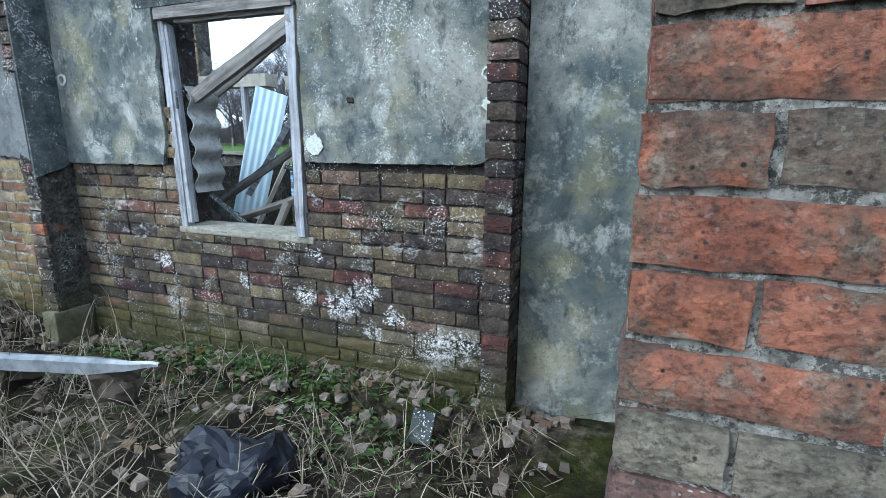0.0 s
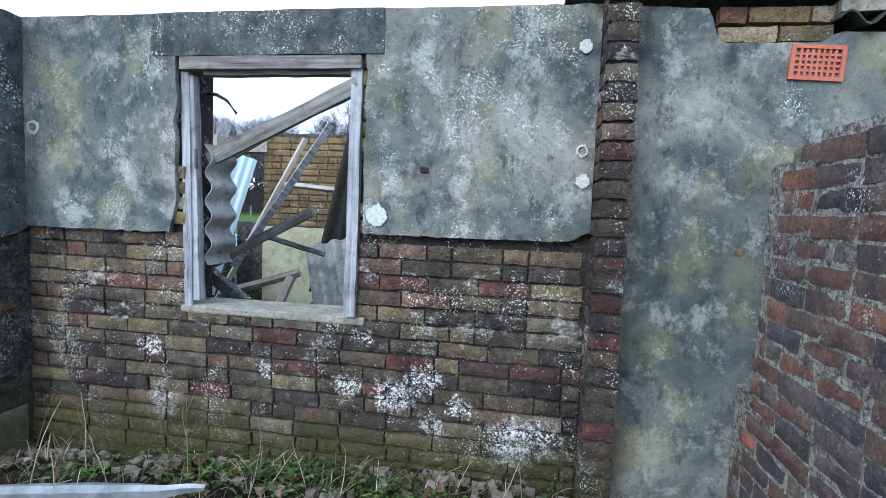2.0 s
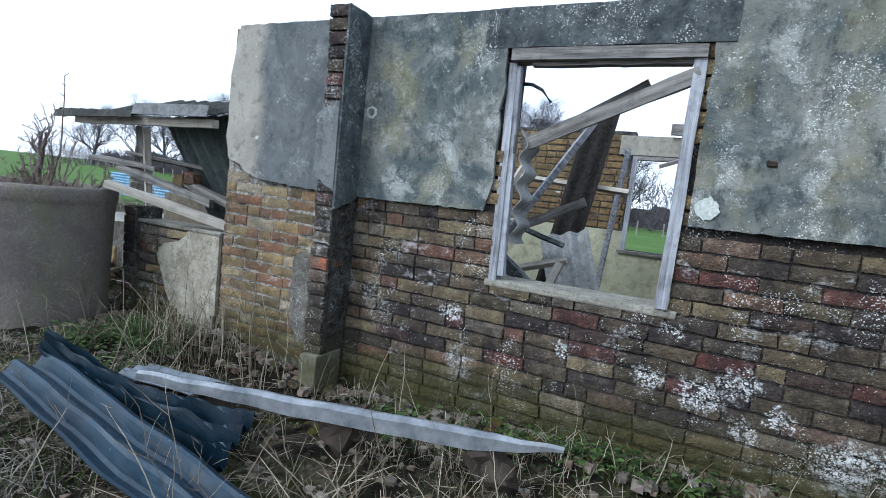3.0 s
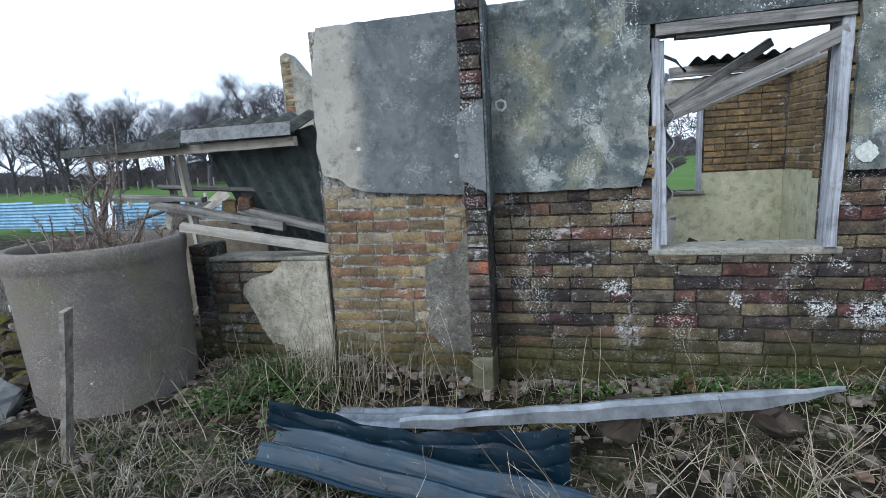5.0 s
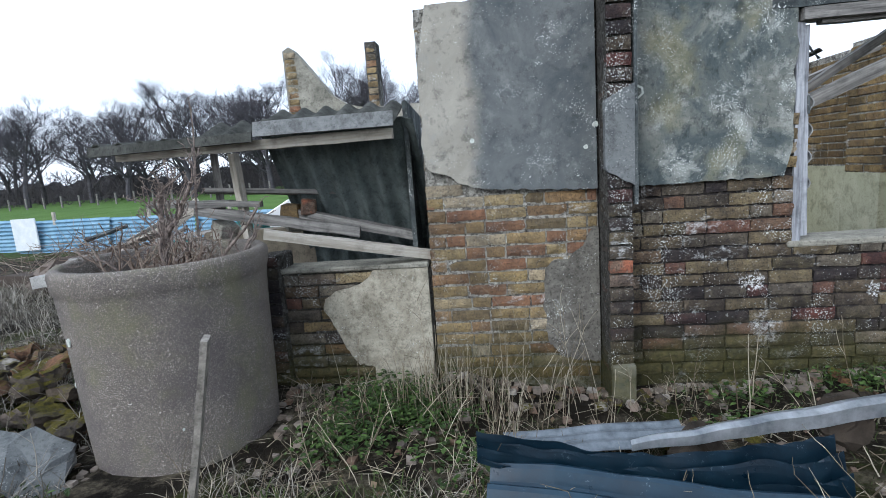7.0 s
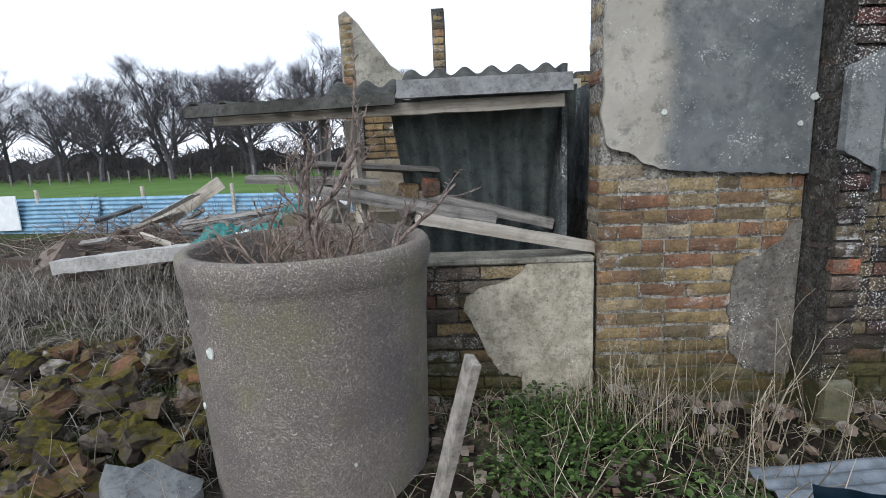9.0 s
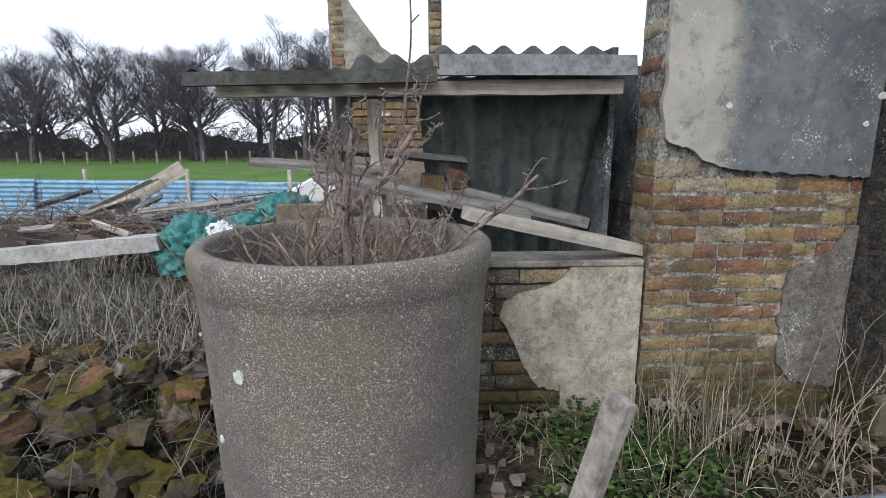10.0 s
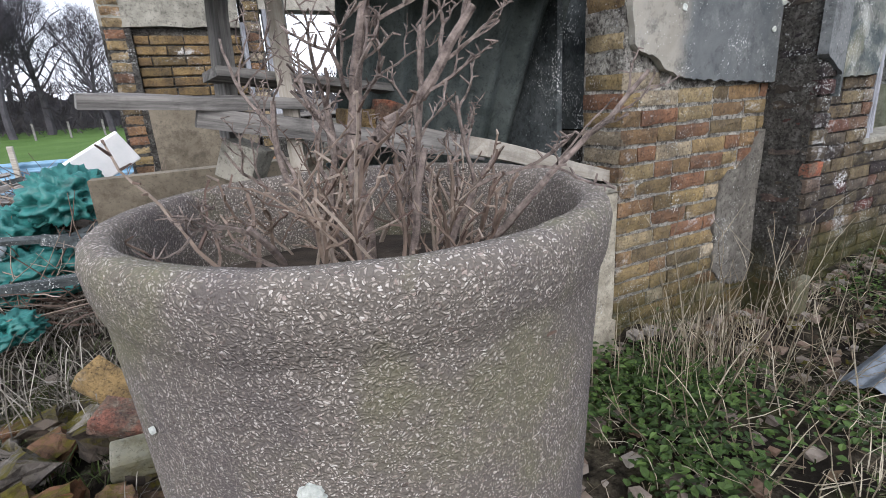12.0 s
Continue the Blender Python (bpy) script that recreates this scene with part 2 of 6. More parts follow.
WHITE_BLOTS = [(0.7, 0.16, 0.16), (0.8, 0.2, 0.11), (-0.12, 0.36, 0.08), (0.1, 0.33, 0.12), (0.25, 0.42, 0.1), (0.3, 0.2, 0.08), (-0.55, 0.4, 0.06), (-1.2, 0.47, 0.08), (-0.05, 0.6, 0.05), (0.42, 0.3, 0.07)]
M_BRICK = mat_brick("weathered_brick", [(0.0, (0.045, 0.038, 0.04)), (0.3, (0.095, 0.078, 0.065)), (0.55, (0.15, 0.127, 0.075)), (0.75, (0.11, 0.07, 0.06)), (0.93, (0.18, 0.065, 0.05)), (1.0, (0.24, 0.21, 0.16))], lichen=0.65, white=0.6, soot=0.7, spots=WHITE_BLOTS)
M_JOINT = mat_brick("grimy_flush_mortar", [(0.0, (0.055, 0.05, 0.044)), (1.0, (0.07, 0.062, 0.052))], lichen=0.6, white=0.6, soot=0.75, spots=WHITE_BLOTS)
M_BRICK_WARM = mat_brick("warm_stock_brick", [(0.0, (0.24, 0.18, 0.09)), (0.18, (0.44, 0.33, 0.16)), (0.34, (0.27, 0.155, 0.09)), (0.44, (0.35, 0.185, 0.105)), (0.56, (0.42, 0.32, 0.15)), (0.74, (0.60, 0.52, 0.38)), (0.88, (0.35, 0.26, 0.13)), (1.0, (0.15, 0.125, 0.08))], lichen=0.4, white=0.6, soot=0.4)
M_BRICK_MID = mat_brick("stained_brick", [(0.0, (0.09, 0.075, 0.06)), (0.3, (0.19, 0.15, 0.09)), (0.55, (0.26, 0.21, 0.12)), (0.72, (0.20, 0.10, 0.07)), (0.9, (0.32, 0.28, 0.21)), (1.0, (0.13, 0.11, 0.08))], lichen=0.6, white=0.65, soot=0.5, spots=WHITE_BLOTS)
M_BRICK_RED = mat_brick("dark_red_brick", [(0.0, (0.11, 0.105, 0.125)), (0.35, (0.18, 0.135, 0.13)), (0.7, (0.24, 0.135, 0.11)), (1.0, (0.36, 0.165, 0.11))], lichen=0.4, moss=False, soot=0.4, ash=0.4)
M_BRICK_ORANGE = mat_brick("orange_red_brick", [(0.0, (0.40, 0.145, 0.085)), (0.5, (0.46, 0.18, 0.10)), (0.74, (0.34, 0.15, 0.105)), (0.8, (0.25, 0.225, 0.165)), (1.0, (0.34, 0.31, 0.24))], lichen=0.1, moss=False, soot=0.15, ash=0.75)
M_BRICK_YELLOW = mat_brick("yellow_stock_brick", [(0.0, (0.30, 0.2, 0.09)), (0.5, (0.36, 0.25, 0.11)), (1.0, (0.22, 0.16, 0.07))], lichen=0.0, moss=False, soot=0.45, white=0.4)
M_MORTAR = mat_mortar("old_mortar", 0.15)
M_MORTAR_PALE = mat_mortar("pale_lime_mortar", 0.6)
M_RENDER = mat_render()
M_RENDER_FAR = mat_render("far_bay_render", 0.3)
M_RENDER_SMOOTH = mat_plain_cement("smooth_grey_render", (0.085, 0.098, 0.105), (0.18, 0.19, 0.19), 2.4, 0.3)
M_RENDER_PALE = mat_plain_cement("pale_edge_render", (0.27, 0.26, 0.22), (0.36, 0.345, 0.30), 2.5, 0.1, True)


def mat_end_render():
    """Smooth dark render that turns pale where it has weathered at the broken wall end."""
    n = Nodes("wall_end_render")
    f = n.noise(2.6, 6, 0.7, distort=0.5)
    dark = n.ramp(f, [(0.32, (0.075, 0.088, 0.095)), (0.68, (0.17, 0.18, 0.18))])
    pale = n.ramp(f, [(0.32, (0.25, 0.24, 0.205)), (0.68, (0.37, 0.355, 0.31))])
    edge = n.math("ADD", n.axis(0), n.math("MULTIPLY", n.math("SUBTRACT", n.noise(4, 5, 0.7), 0.5), 0.22))
    c = n.mix(n.band(edge, -2.79, -2.692), pale, dark)
    c = n.mix(n.math("MULTIPLY", n.band(n.noise(8, 6, 0.75), 0.54, 0.66), 0.35), c, (0.28, 0.29, 0.28))
    c = n.mix(n.math("MULTIPLY", n.band(n.noise(14, 6, 0.78), 0.52, 0.66), 0.5), c, (0.045, 0.05, 0.05))
    c = lichen_white(n, c, 0.45)
    return n.done(c, 0.92, n.noise(60, 6, 0.85), 0.7, 0.007, spec=0.12)


M_RENDER_END = mat_end_render()
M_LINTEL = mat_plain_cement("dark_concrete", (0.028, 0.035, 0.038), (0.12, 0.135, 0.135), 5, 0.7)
M_CEMENT = mat_plain_cement("patched_cement", (0.16, 0.155, 0.13), (0.33, 0.32, 0.27), 3.5, 0.1, True)
M_PLASTER_IN = mat_plain_cement("interior_plaster", (0.33, 0.33, 0.22), (0.5, 0.49, 0.36), 1.6)
M_TAN = mat_plain_cement("tan_plaster", (0.11, 0.095, 0.07), (0.24, 0.21, 0.16), 2.0)
M_WOOD_Z = mat_wood("grey_weathered_wood", (0.09, 0.095, 0.11), (0.44, 0.46, 0.49), "z")
M_WOOD_X = mat_wood("grey_weathered_board", (0.06, 0.058, 0.055), (0.31, 0.30, 0.28), "x")
M_WOOD_PALE = mat_wood("pale_weathered_board", (0.27, 0.245, 0.2), (0.5, 0.47, 0.41), "x")
M_BLUE = mat_metal_blue()
M_AGG = mat_exposed_aggregate()
M_ASB = mat_plain_cement("fibre_cement", (0.2, 0.205, 0.2), (0.40, 0.41, 0.40), 3)
M_ASB_DARK = mat_plain_cement("mossy_fibre_cement", (0.03, 0.032, 0.028), (0.085, 0.088, 0.08), 5)
M_ASB_GREY = mat_plain_cement("grey_fibre_cement", (0.11, 0.115, 0.115), (0.23, 0.24, 0.24), 4)
M_ASB_IN = mat_plain_cement("fibre_cement_underside", (0.07, 0.09, 0.088), (0.16, 0.185, 0.18), 2.5)
M_SOIL = mat_two("soil", (0.02, 0.016, 0.012), (0.065, 0.052, 0.04), 6, 0.95, 0.8)



# ---------------------------------------------------------------- mesh helpers
def mesh_of(bm, name, mat, smooth=False):
    me = bpy.data.meshes.new(name)
    bmesh.ops.recalc_face_normals(bm, faces=bm.faces)
    bm.to_mesh(me)
    bm.free()
    me.materials.append(mat)
    if smooth:
        for p in me.polygons:
            p.use_smooth = True
    return me


def part(name, bm, mat, parent=None, label="", smooth=False):
    me = mesh_of(bm, name, mat, smooth)
    ob = new(name, me)
    if parent is not None:
        ob.parent = parent
    if label:
        tagged(ob, label=label)
    return ob


def thing(name, label, category, x=0, y=0, z=0, group="", kind=""):
    ob = new(name)
    ob.location = (x, y, z)
    ob.empty_display_size = 0.1
    return tagged(ob, label, category, group, kind)


def box(bm, x0, x1, y0, y1, z0, z1, m=None):
    vs = [bm.verts.new((x, y, z)) for x in (x0, x1) for y in (y0, y1) for z in (z0, z1)]
    for f in ((0, 1, 3, 2), (4, 6, 7, 5), (0, 4, 5, 1), (2, 3, 7, 6), (0, 2, 6, 4), (1, 5, 7, 3)):
        bm.faces.new([vs[i] for i in f])
    if m is not None:
        bmesh.ops.transform(bm, matrix=m, verts=vs)
    return vs


def boxes(*dims):
    bm = bmesh.new()
    for d in dims:
        box(bm, *d)
    return bm


def bevelled(bm, w=0.006, seg=1):
    bmesh.ops.bevel(bm, geom=list(bm.edges), offset=w, segments=seg, affect="EDGES", profile=0.6)
    return bm


def rough_up(bm, amount, freq=6.0, seed=0.0):
    for v in bm.verts:
        p = v.co * freq + Vector((seed, seed * 1.7, -seed))
        v.co += Vector((noise.noise(p), noise.noise(p + Vector((31, 0, 0))), noise.noise(p + Vector((0, 47, 0))))) * amount
    return bm


def beam_between(a, b, w, h, roll=0.0, wear=0.006, seed=0.0, cuts=6):
    """A worn squared timber from a to b."""
    a, b = Vector(a), Vector(b)
    d = b - a
    bm = bmesh.new()
    n = cuts + 1
    ring = []
    for i in range(n + 1):
        t = i / n * d.length
        k = 1 + 0.06 * noise.noise(Vector((t * 3, seed, 0)))
        ring.append([bm.verts.new((t, sx * w / 2 * k, sz * h / 2 * k)) for sx, sz in ((-1, -1), (1, -1), (1, 1), (-1, 1))])
    for r0, r1 in zip(ring, ring[1:]):
        for j in range(4):
            bm.faces.new((r0[j], r0[(j + 1) % 4], r1[(j + 1) % 4], r1[j]))
    bm.faces.new(ring[0])
    bm.faces.new(ring[-1][::-1])
    edges = [e for e in bm.edges if len(e.link_faces) == 2 and abs(e.calc_face_angle(0)) > 0.7]
    bmesh.ops.bevel(bm, geom=edges, offset=min(w, h) * 0.09, segments=1, affect="EDGES")
    rough_up(bm, wear, 9, seed)
    q = d.to_track_quat("X", "Z").to_matrix().to_4x4()
    return bm, Matrix.Translation(a) @ q @ Matrix.Rotation(radians(roll), 4, "X")


def timber(name, label, a, b, w, h, mat, roll=0.0, seed=0.0, wear=0.006, category="beam", group=""):
    bm, m = beam_between(a, b, w, h, roll, wear, seed)
    ob = part(name, bm, mat)
    ob.matrix_basis = m
    return tagged(ob, label, category, group)


def tube(bm, pts, r0, r1, sides=5):
    """A tapering twig or cable along points."""
    rings = []
    n = len(pts)
    for i, p in enumerate(pts):
        d = (pts[min(i + 1, n - 1)] - pts[max(i - 1, 0)])
        if d.length < 1e-6:
            d = Vector((0, 0, 1))
        d.normalize()
        s = d.orthogonal().normalized()
        u = d.cross(s)
        r = r0 + (r1 - r0) * i / max(n - 1, 1)
        rings.append([bm.verts.new(p + (s * math.cos(k * 2 * math.pi / sides) + u * math.sin(k * 2 * math.pi / sides)) * r) for k in range(sides)])
    for a, b in zip(rings, rings[1:]):
        for k in range(sides):
            bm.faces.new((a[k], a[(k + 1) % sides], b[(k + 1) % sides], b[k]))
    bm.faces.new(rings[0][::-1])
    bm.faces.new(rings[-1])


def corrugated(bm, length, width, pitch=0.146, amp=0.026, thick=0.006, sub=8, rows=6, bend=None):
    """Wavy sheet: waves across x (width), length along y; z up; closed solid."""
    nx = max(8, int(width / pitch * sub))
    top, bot = [], []
    for j in range(rows + 1):
        y = length * j / rows
        t, b = [], []
        for i in range(nx + 1):
            x = width * i / nx
            z = amp * math.sin(2 * math.pi * x / pitch)
            p = Vector((x, y, z))
            if bend:
                p = bend(p)
            t.append(bm.verts.new(p))
            b.append(bm.verts.new(p - Vector((0, 0, thick))))
        top.append(t)
        bot.append(b)
    for j in range(rows):
        for i in range(nx):
            bm.faces.new((top[j][i], top[j][i + 1], top[j + 1][i + 1], top[j + 1][i]))
            bm.faces.new((bot[j][i], bot[j + 1][i], bot[j + 1][i + 1], bot[j][i + 1]))
    for i in range(nx):
        bm.faces.new((top[0][i], bot[0][i], bot[0][i + 1], top[0][i + 1]))
        bm.faces.new((top[rows][i], top[rows][i + 1], bot[rows][i + 1], bot[rows][i]))
    for j in range(rows):
        bm.faces.new((top[j][0], top[j + 1][0], bot[j + 1][0], bot[j][0]))
        bm.faces.new((top[j][nx], bot[j][nx], bot[j + 1][nx], top[j + 1][nx]))
    return bm


# ---------------------------------------------------------------- ground


def mat_ground():
    n = Nodes("rough_ground")
    soil = n.ramp(n.noise(3.2, 6, 0.7), [(0.3, (0.006, 0.005, 0.004)), (0.55, (0.018, 0.015, 0.011)), (0.75, (0.06, 0.05, 0.036))])
    moss = n.ramp(n.noise(26, 4, 0.7), [(0.3, (0.012, 0.017, 0.005)), (0.7, (0.055, 0.06, 0.016))])
    c = n.mix(n.band(n.noise(1.9, 5, 0.65), 0.5, 0.62), soil, moss)
    straw = n.ramp(n.noise(40, 5, 0.8), [(0.35, (0.05, 0.042, 0.028)), (0.7, (0.24, 0.21, 0.15))])
    c = n.mix(n.math("MULTIPLY", n.band(n.noise(4.5, 5, 0.7), 0.5, 0.66), 0.8), c, straw)
    grass = n.ramp(n.noise(0.35, 4, 0.6), [(0.3, (0.06, 0.115, 0.028)), (0.7, (0.095, 0.16, 0.045))])
    c = n.mix(n.band(n.axis(1), 10.0, 12.5), c, grass)
    return n.done(c, 0.95, n.noise(28, 6, 0.8), 0.9, 0.03, spec=0.1)


def build_ground():
    """One sheet: fine by the house, coarse out to the horizon, with the field rising a little."""
    def axis_steps(fine0, fine1, step, far):
        inner = [fine0 + i * step for i in range(int(round((fine1 - fine0) / step)) + 1)]
        lo, hi, d = [], [], step
        p = fine0
        while p > -far:
            d *= 1.35
            p -= d
            lo.append(p)
        d, p = step, fine1
        while p < far:
            d *= 1.35
            p += d
            hi.append(p)
        return lo[::-1] + inner + hi
    xs = axis_steps(-9.0, 3.0, 0.09, 900)
    ys = axis_steps(-3.6, 2.4, 0.09, 900)
    bm = bmesh.new()
    grid = [[bm.verts.new((x, y, land(x, y))) for x in xs] for y in ys]
    for j in range(len(ys) - 1):
        for i in range(len(xs) - 1):
            bm.faces.new((grid[j][i], grid[j][i + 1], grid[j + 1][i + 1], grid[j + 1][i]))
    return bm


def land(x, y):
    z = -0.07 + 0.05 * noise.noise(Vector((x * 1.3, y * 1.3, 0))) + 0.025 * noise.noise(Vector((x * 5, y * 5, 2)))
    if y > -0.35 and x > -3.0 and y < 0.3:
        z += 0.05
    if -0.1 < y < 4.0 and -2.8 < x < 2.6:
        z -= 0.02
    if x < -4.6 and y < 3:
        z += 0.05 * noise.noise(Vector((x * 2, y * 2, 9)))
    far = max(0.0, y - 8.0)
    z -= 0.55 * min(1.0, max(0.0, (y - 5.2) / 3.5))
    z += min(far, 60.0) * 0.0155
    if -2.9 < x < -0.5 and -0.9 < y < 0.3:
        z -= 0.1 * min(1.0, (x + 2.9) / 0.4, (-0.5 - x) / 0.8, (y + 0.9) / 0.4)
    return z


tagged(part("ground", build_ground(), mat_ground(), smooth=True), "rough soil with moss and straw, then a green field", "ground", kind="structure")


# ---------------------------------------------------------------- front wall of the house
def polyline(pts):
    def f(x):
        if x <= pts[0][0]:
            return pts[0][1]
        for (a, za), (b, zb) in zip(pts, pts[1:]):
            if x <= b:
                return za + (zb - za) * (x - a) / (b - a)
        return pts[-1][1]
    return f


def render_sheet(x0, x1, zbot, ztop, y_front, y_back, step=0.03, rag=0.012, seed=0.0, ragged_left=0.0, ragged_right=0.0):
    """A coat of render with a broken lower edge and an uneven face, as a closed slab."""
    bm = bmesh.new()
    nx = max(2, int((x1 - x0) / step))
    nz = 14
    front, back = [], []
    for i in range(nx + 1):
        x = x0 + (x1 - x0) * i / nx
        lo = zbot(x) + rag * noise.noise(Vector((x * 22, seed, 0))) + rag * noise.noise(Vector((x * 60, seed, 5)))
        hi = ztop(x) + 0.006 * noise.noise(Vector((x * 15, seed, 8)))
        f, b = [], []
        for j in range(nz + 1):
            z = lo + (hi - lo) * j / nz
            xx = x
            if i == 0 and ragged_left:
                xx += ragged_left * noise.noise(Vector((z * 9, seed, 3)))
            if i == nx and ragged_right:
                xx += ragged_right * noise.noise(Vector((z * 9, seed, 4)))
            w = 0.005 * noise.noise(Vector((x * 3, z * 3, seed))) + 0.0025 * noise.noise(Vector((x * 14, z * 14, seed)))
            f.append(bm.verts.new((xx, y_front + w, z)))
            b.append(bm.verts.new((xx, y_back, z)))
        front.append(f)
        back.append(b)
    for i in range(nx):
        for j in range(nz):
            bm.faces.new((front[i][j], front[i + 1][j], front[i + 1][j + 1], front[i][j + 1]))
            bm.faces.new((back[i][j], back[i][j + 1], back[i + 1][j + 1], back[i + 1][j]))
        bm.faces.new((front[i][0], back[i][0], back[i + 1][0], front[i + 1][0]))
        bm.faces.new((front[i][nz], front[i + 1][nz], back[i + 1][nz], back[i][nz]))
    for k in (0, nx):
        for j in range(nz):
            bm.faces.new((front[k][j], front[k][j + 1], back[k][j + 1], back[k][j]))
    return bm


flat = lambda z: (lambda x: z)
WALL_TOP = 2.13
front_wall = tagged(new("wall_front"), "ruined brick house front with broken grey render above", "wall", kind="structure")
CORE_Y = 0.0155
core = boxes((-2.06, -1.0, CORE_Y, 0.23, -0.3, WALL_TOP - 0.01), (-1.0, -0.085, CORE_Y, 0.23, -0.3, 0.665),
             (-0.085, 1.1, CORE_Y, 0.23, -0.3, WALL_TOP - 0.01), (1.1, 2.85, 0.0135, 0.23, -0.3, 2.0))
part("core", core, M_JOINT, front_wall, "old dark mortar joints")
part("core", boxes((-3.046, -2.06, 0.0085, 0.23, -0.3, WALL_TOP - 0.01)), M_MORTAR_PALE, front_wall, "pale lime mortar joints")

# render coats of the bays
COATS = []
COATS.append(part("render_coat", render_sheet(-3.041, -2.065, polyline([(-3.041, 1.27), (-2.999, 1.215), (-2.915, 1.2), (-2.853, 1.15), (-2.768, 1.115), (-2.616, 1.095), (-2.06, 1.062)]), polyline([(-3.041, 1.8), (-2.978, WALL_TOP), (-2.725, WALL_TOP)]), -0.027, 0.004, 0.016, 0.01, 1.0, 0.02),
     M_RENDER_END, front_wall, "smooth dark render, paler at the broken wall end"))
COATS.append(part("render_coat", render_sheet(-1.916, -1.032, polyline([(-1.916, 1.062), (-1.213, 1.064), (-1.064, 1.07), (-1.048, 1.16), (-1.032, 1.22)]), flat(WALL_TOP), -0.026, 0.004, 0.02, 0.008, 3.0, 0, 0.03),
     M_RENDER, front_wall, "blotchy grey render spotted with lichen"))
COATS.append(part("render_coat", render_sheet(-0.06, 0.975, polyline([(-0.06, 1.105), (0.3, 1.105), (0.84, 1.112), (0.9, 1.118), (0.93, 1.14), (0.975, 1.16)]), flat(WALL_TOP), -0.026, 0.004, 0.02, 0.006, 4.0, 0.02),
     M_RENDER, front_wall, "blotchy grey render spotted with lichen"))
part("render_coat", render_sheet(1.1, 1.66, flat(-0.12), polyline([(1.1, 2.12), (1.4, 2.1), (1.44, 1.965), (1.66, 1.96)]), -0.022, 0.006, 0.02, 0.004, 5.0),
     M_RENDER_FAR, front_wall, "blotchy grey render spotted with lichen")
part("render_coat", render_sheet(1.66, 2.85, flat(-0.12), polyline([(1.66, 1.96), (1.82, 1.96), (1.88, 2.0), (2.85, 1.99)]), -0.0225, 0.006, 0.04, 0.004, 6.0),
     M_RENDER_FAR, front_wall, "blotchy grey render spotted with lichen")
# cement patch on the brickwork beside the pier
part("cement_patch", render_sheet(-2.376, -2.06, polyline([(-2.376, 0.17), (-2.289, 0.06), (-2.06, 0.02)]), polyline([(-2.376, 0.6), (-2.332, 0.655), (-2.289, 0.66), (-2.234, 0.66), (-2.202, 0.7), (-2.147, 0.74), (-2.104, 0.83), (-2.06, 0.84)]), -0.01, 0.012, 0.01, 0.02, 7.0, 0.05),
     mat_plain_cement("weathered_patch", (0.07, 0.066, 0.058), (0.2, 0.19, 0.165), 7, 0.5), front_wall, "grey cement patch with a cracked edge")
# coping lump of render over the wall end
bm = boxes((-1.16, 0.02, -0.032, 0.2, 1.93, WALL_TOP + 0.003))
bmesh.ops.subdivide_edges(bm, edges=list(bm.edges), cuts=7, use_grid_fill=True)
rough_up(bm, 0.007, 9, 3)
part("lintel", bm, M_LINTEL, front_wall, "dark concrete lintel over the window")
part("sill", rough_up(bevelled(boxes((-1.02, -0.05, -0.006, 0.23, 0.655, 0.7)), 0.012, 2), 0.012, 8, 1), M_CEMENT, front_wall, "worn cement sill")

# pier at the foot of the left pilaster
bm = bevelled(boxes((-2.05, -1.922, -0.262, -0.02, -0.3, 0.09)), 0.012, 2)
rough_up(bm, 0.01, 8, 2)
part("pier_base", bm, M_CEMENT, front_wall, "pale cement pier base")
part("pilaster_core", boxes((-2.05, -1.925, -0.21, CORE_Y, -0.2, WALL_TOP)), M_MORTAR, front_wall)
part("pilaster_core", boxes((0.985, 1.085, -0.2, CORE_Y, -0.2, WALL_TOP)), M_MORTAR, front_wall)
part("pilaster_render", render_sheet(-2.068, -1.919, polyline([(-2.071, 1.17), (-1.916, 1.08)]), polyline([(-2.071, 1.52), (-1.916, 1.6)]), -0.247, -0.2, 0.02, 0.01, 8.0), M_RENDER_SMOOTH, front_wall, "grey render left on the pilaster")
# flank coat, in a darker material than the coat on the pilaster front
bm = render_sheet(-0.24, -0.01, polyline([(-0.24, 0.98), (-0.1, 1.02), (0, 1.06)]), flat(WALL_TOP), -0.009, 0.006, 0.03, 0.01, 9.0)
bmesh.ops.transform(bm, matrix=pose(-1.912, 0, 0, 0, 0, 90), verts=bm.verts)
part("pilaster_render", bm, M_LINTEL, front_wall, "darker render on the pilaster flank")

# round lichen rosettes on the render
M_LICHEN = mat_two("pale_lichen", (0.36, 0.40, 0.37), (0.66, 0.69, 0.64), 60, 0.95, 0.6)


def lichen_disc(x, z, r, y=-0.03, ring=False, seed=0):
    bm = bmesh.new()
    n = 40
    outer = [bm.verts.new((x + math.cos(a) * r * (1 + 0.34 * noise.noise(Vector((math.cos(a) * 3, math.sin(a) * 3, seed)))), y, z + math.sin(a) * r * (1 + 0.34 * noise.noise(Vector((math.cos(a) * 3, math.sin(a) * 3, seed + 5)))))) for a in [2 * math.pi * k / n for k in range(n)]]
    q = 0.66 if ring else 0.3
    inner = [bm.verts.new((x + (v.co.x - x) * q, y - 0.001, z + (v.co.z - z) * q)) for v in outer]
    base = [bm.verts.new((v.co.x, y + 0.006, v.co.z)) for v in outer]
    for k in range(n):
        j = (k + 1) % n
        bm.faces.new((outer[k], outer[j], inner[j], inner[k]))
        bm.faces.new((base[k], base[j], outer[j], outer[k]))
    if not ring:
        bm.faces.new(inner)
    return bm


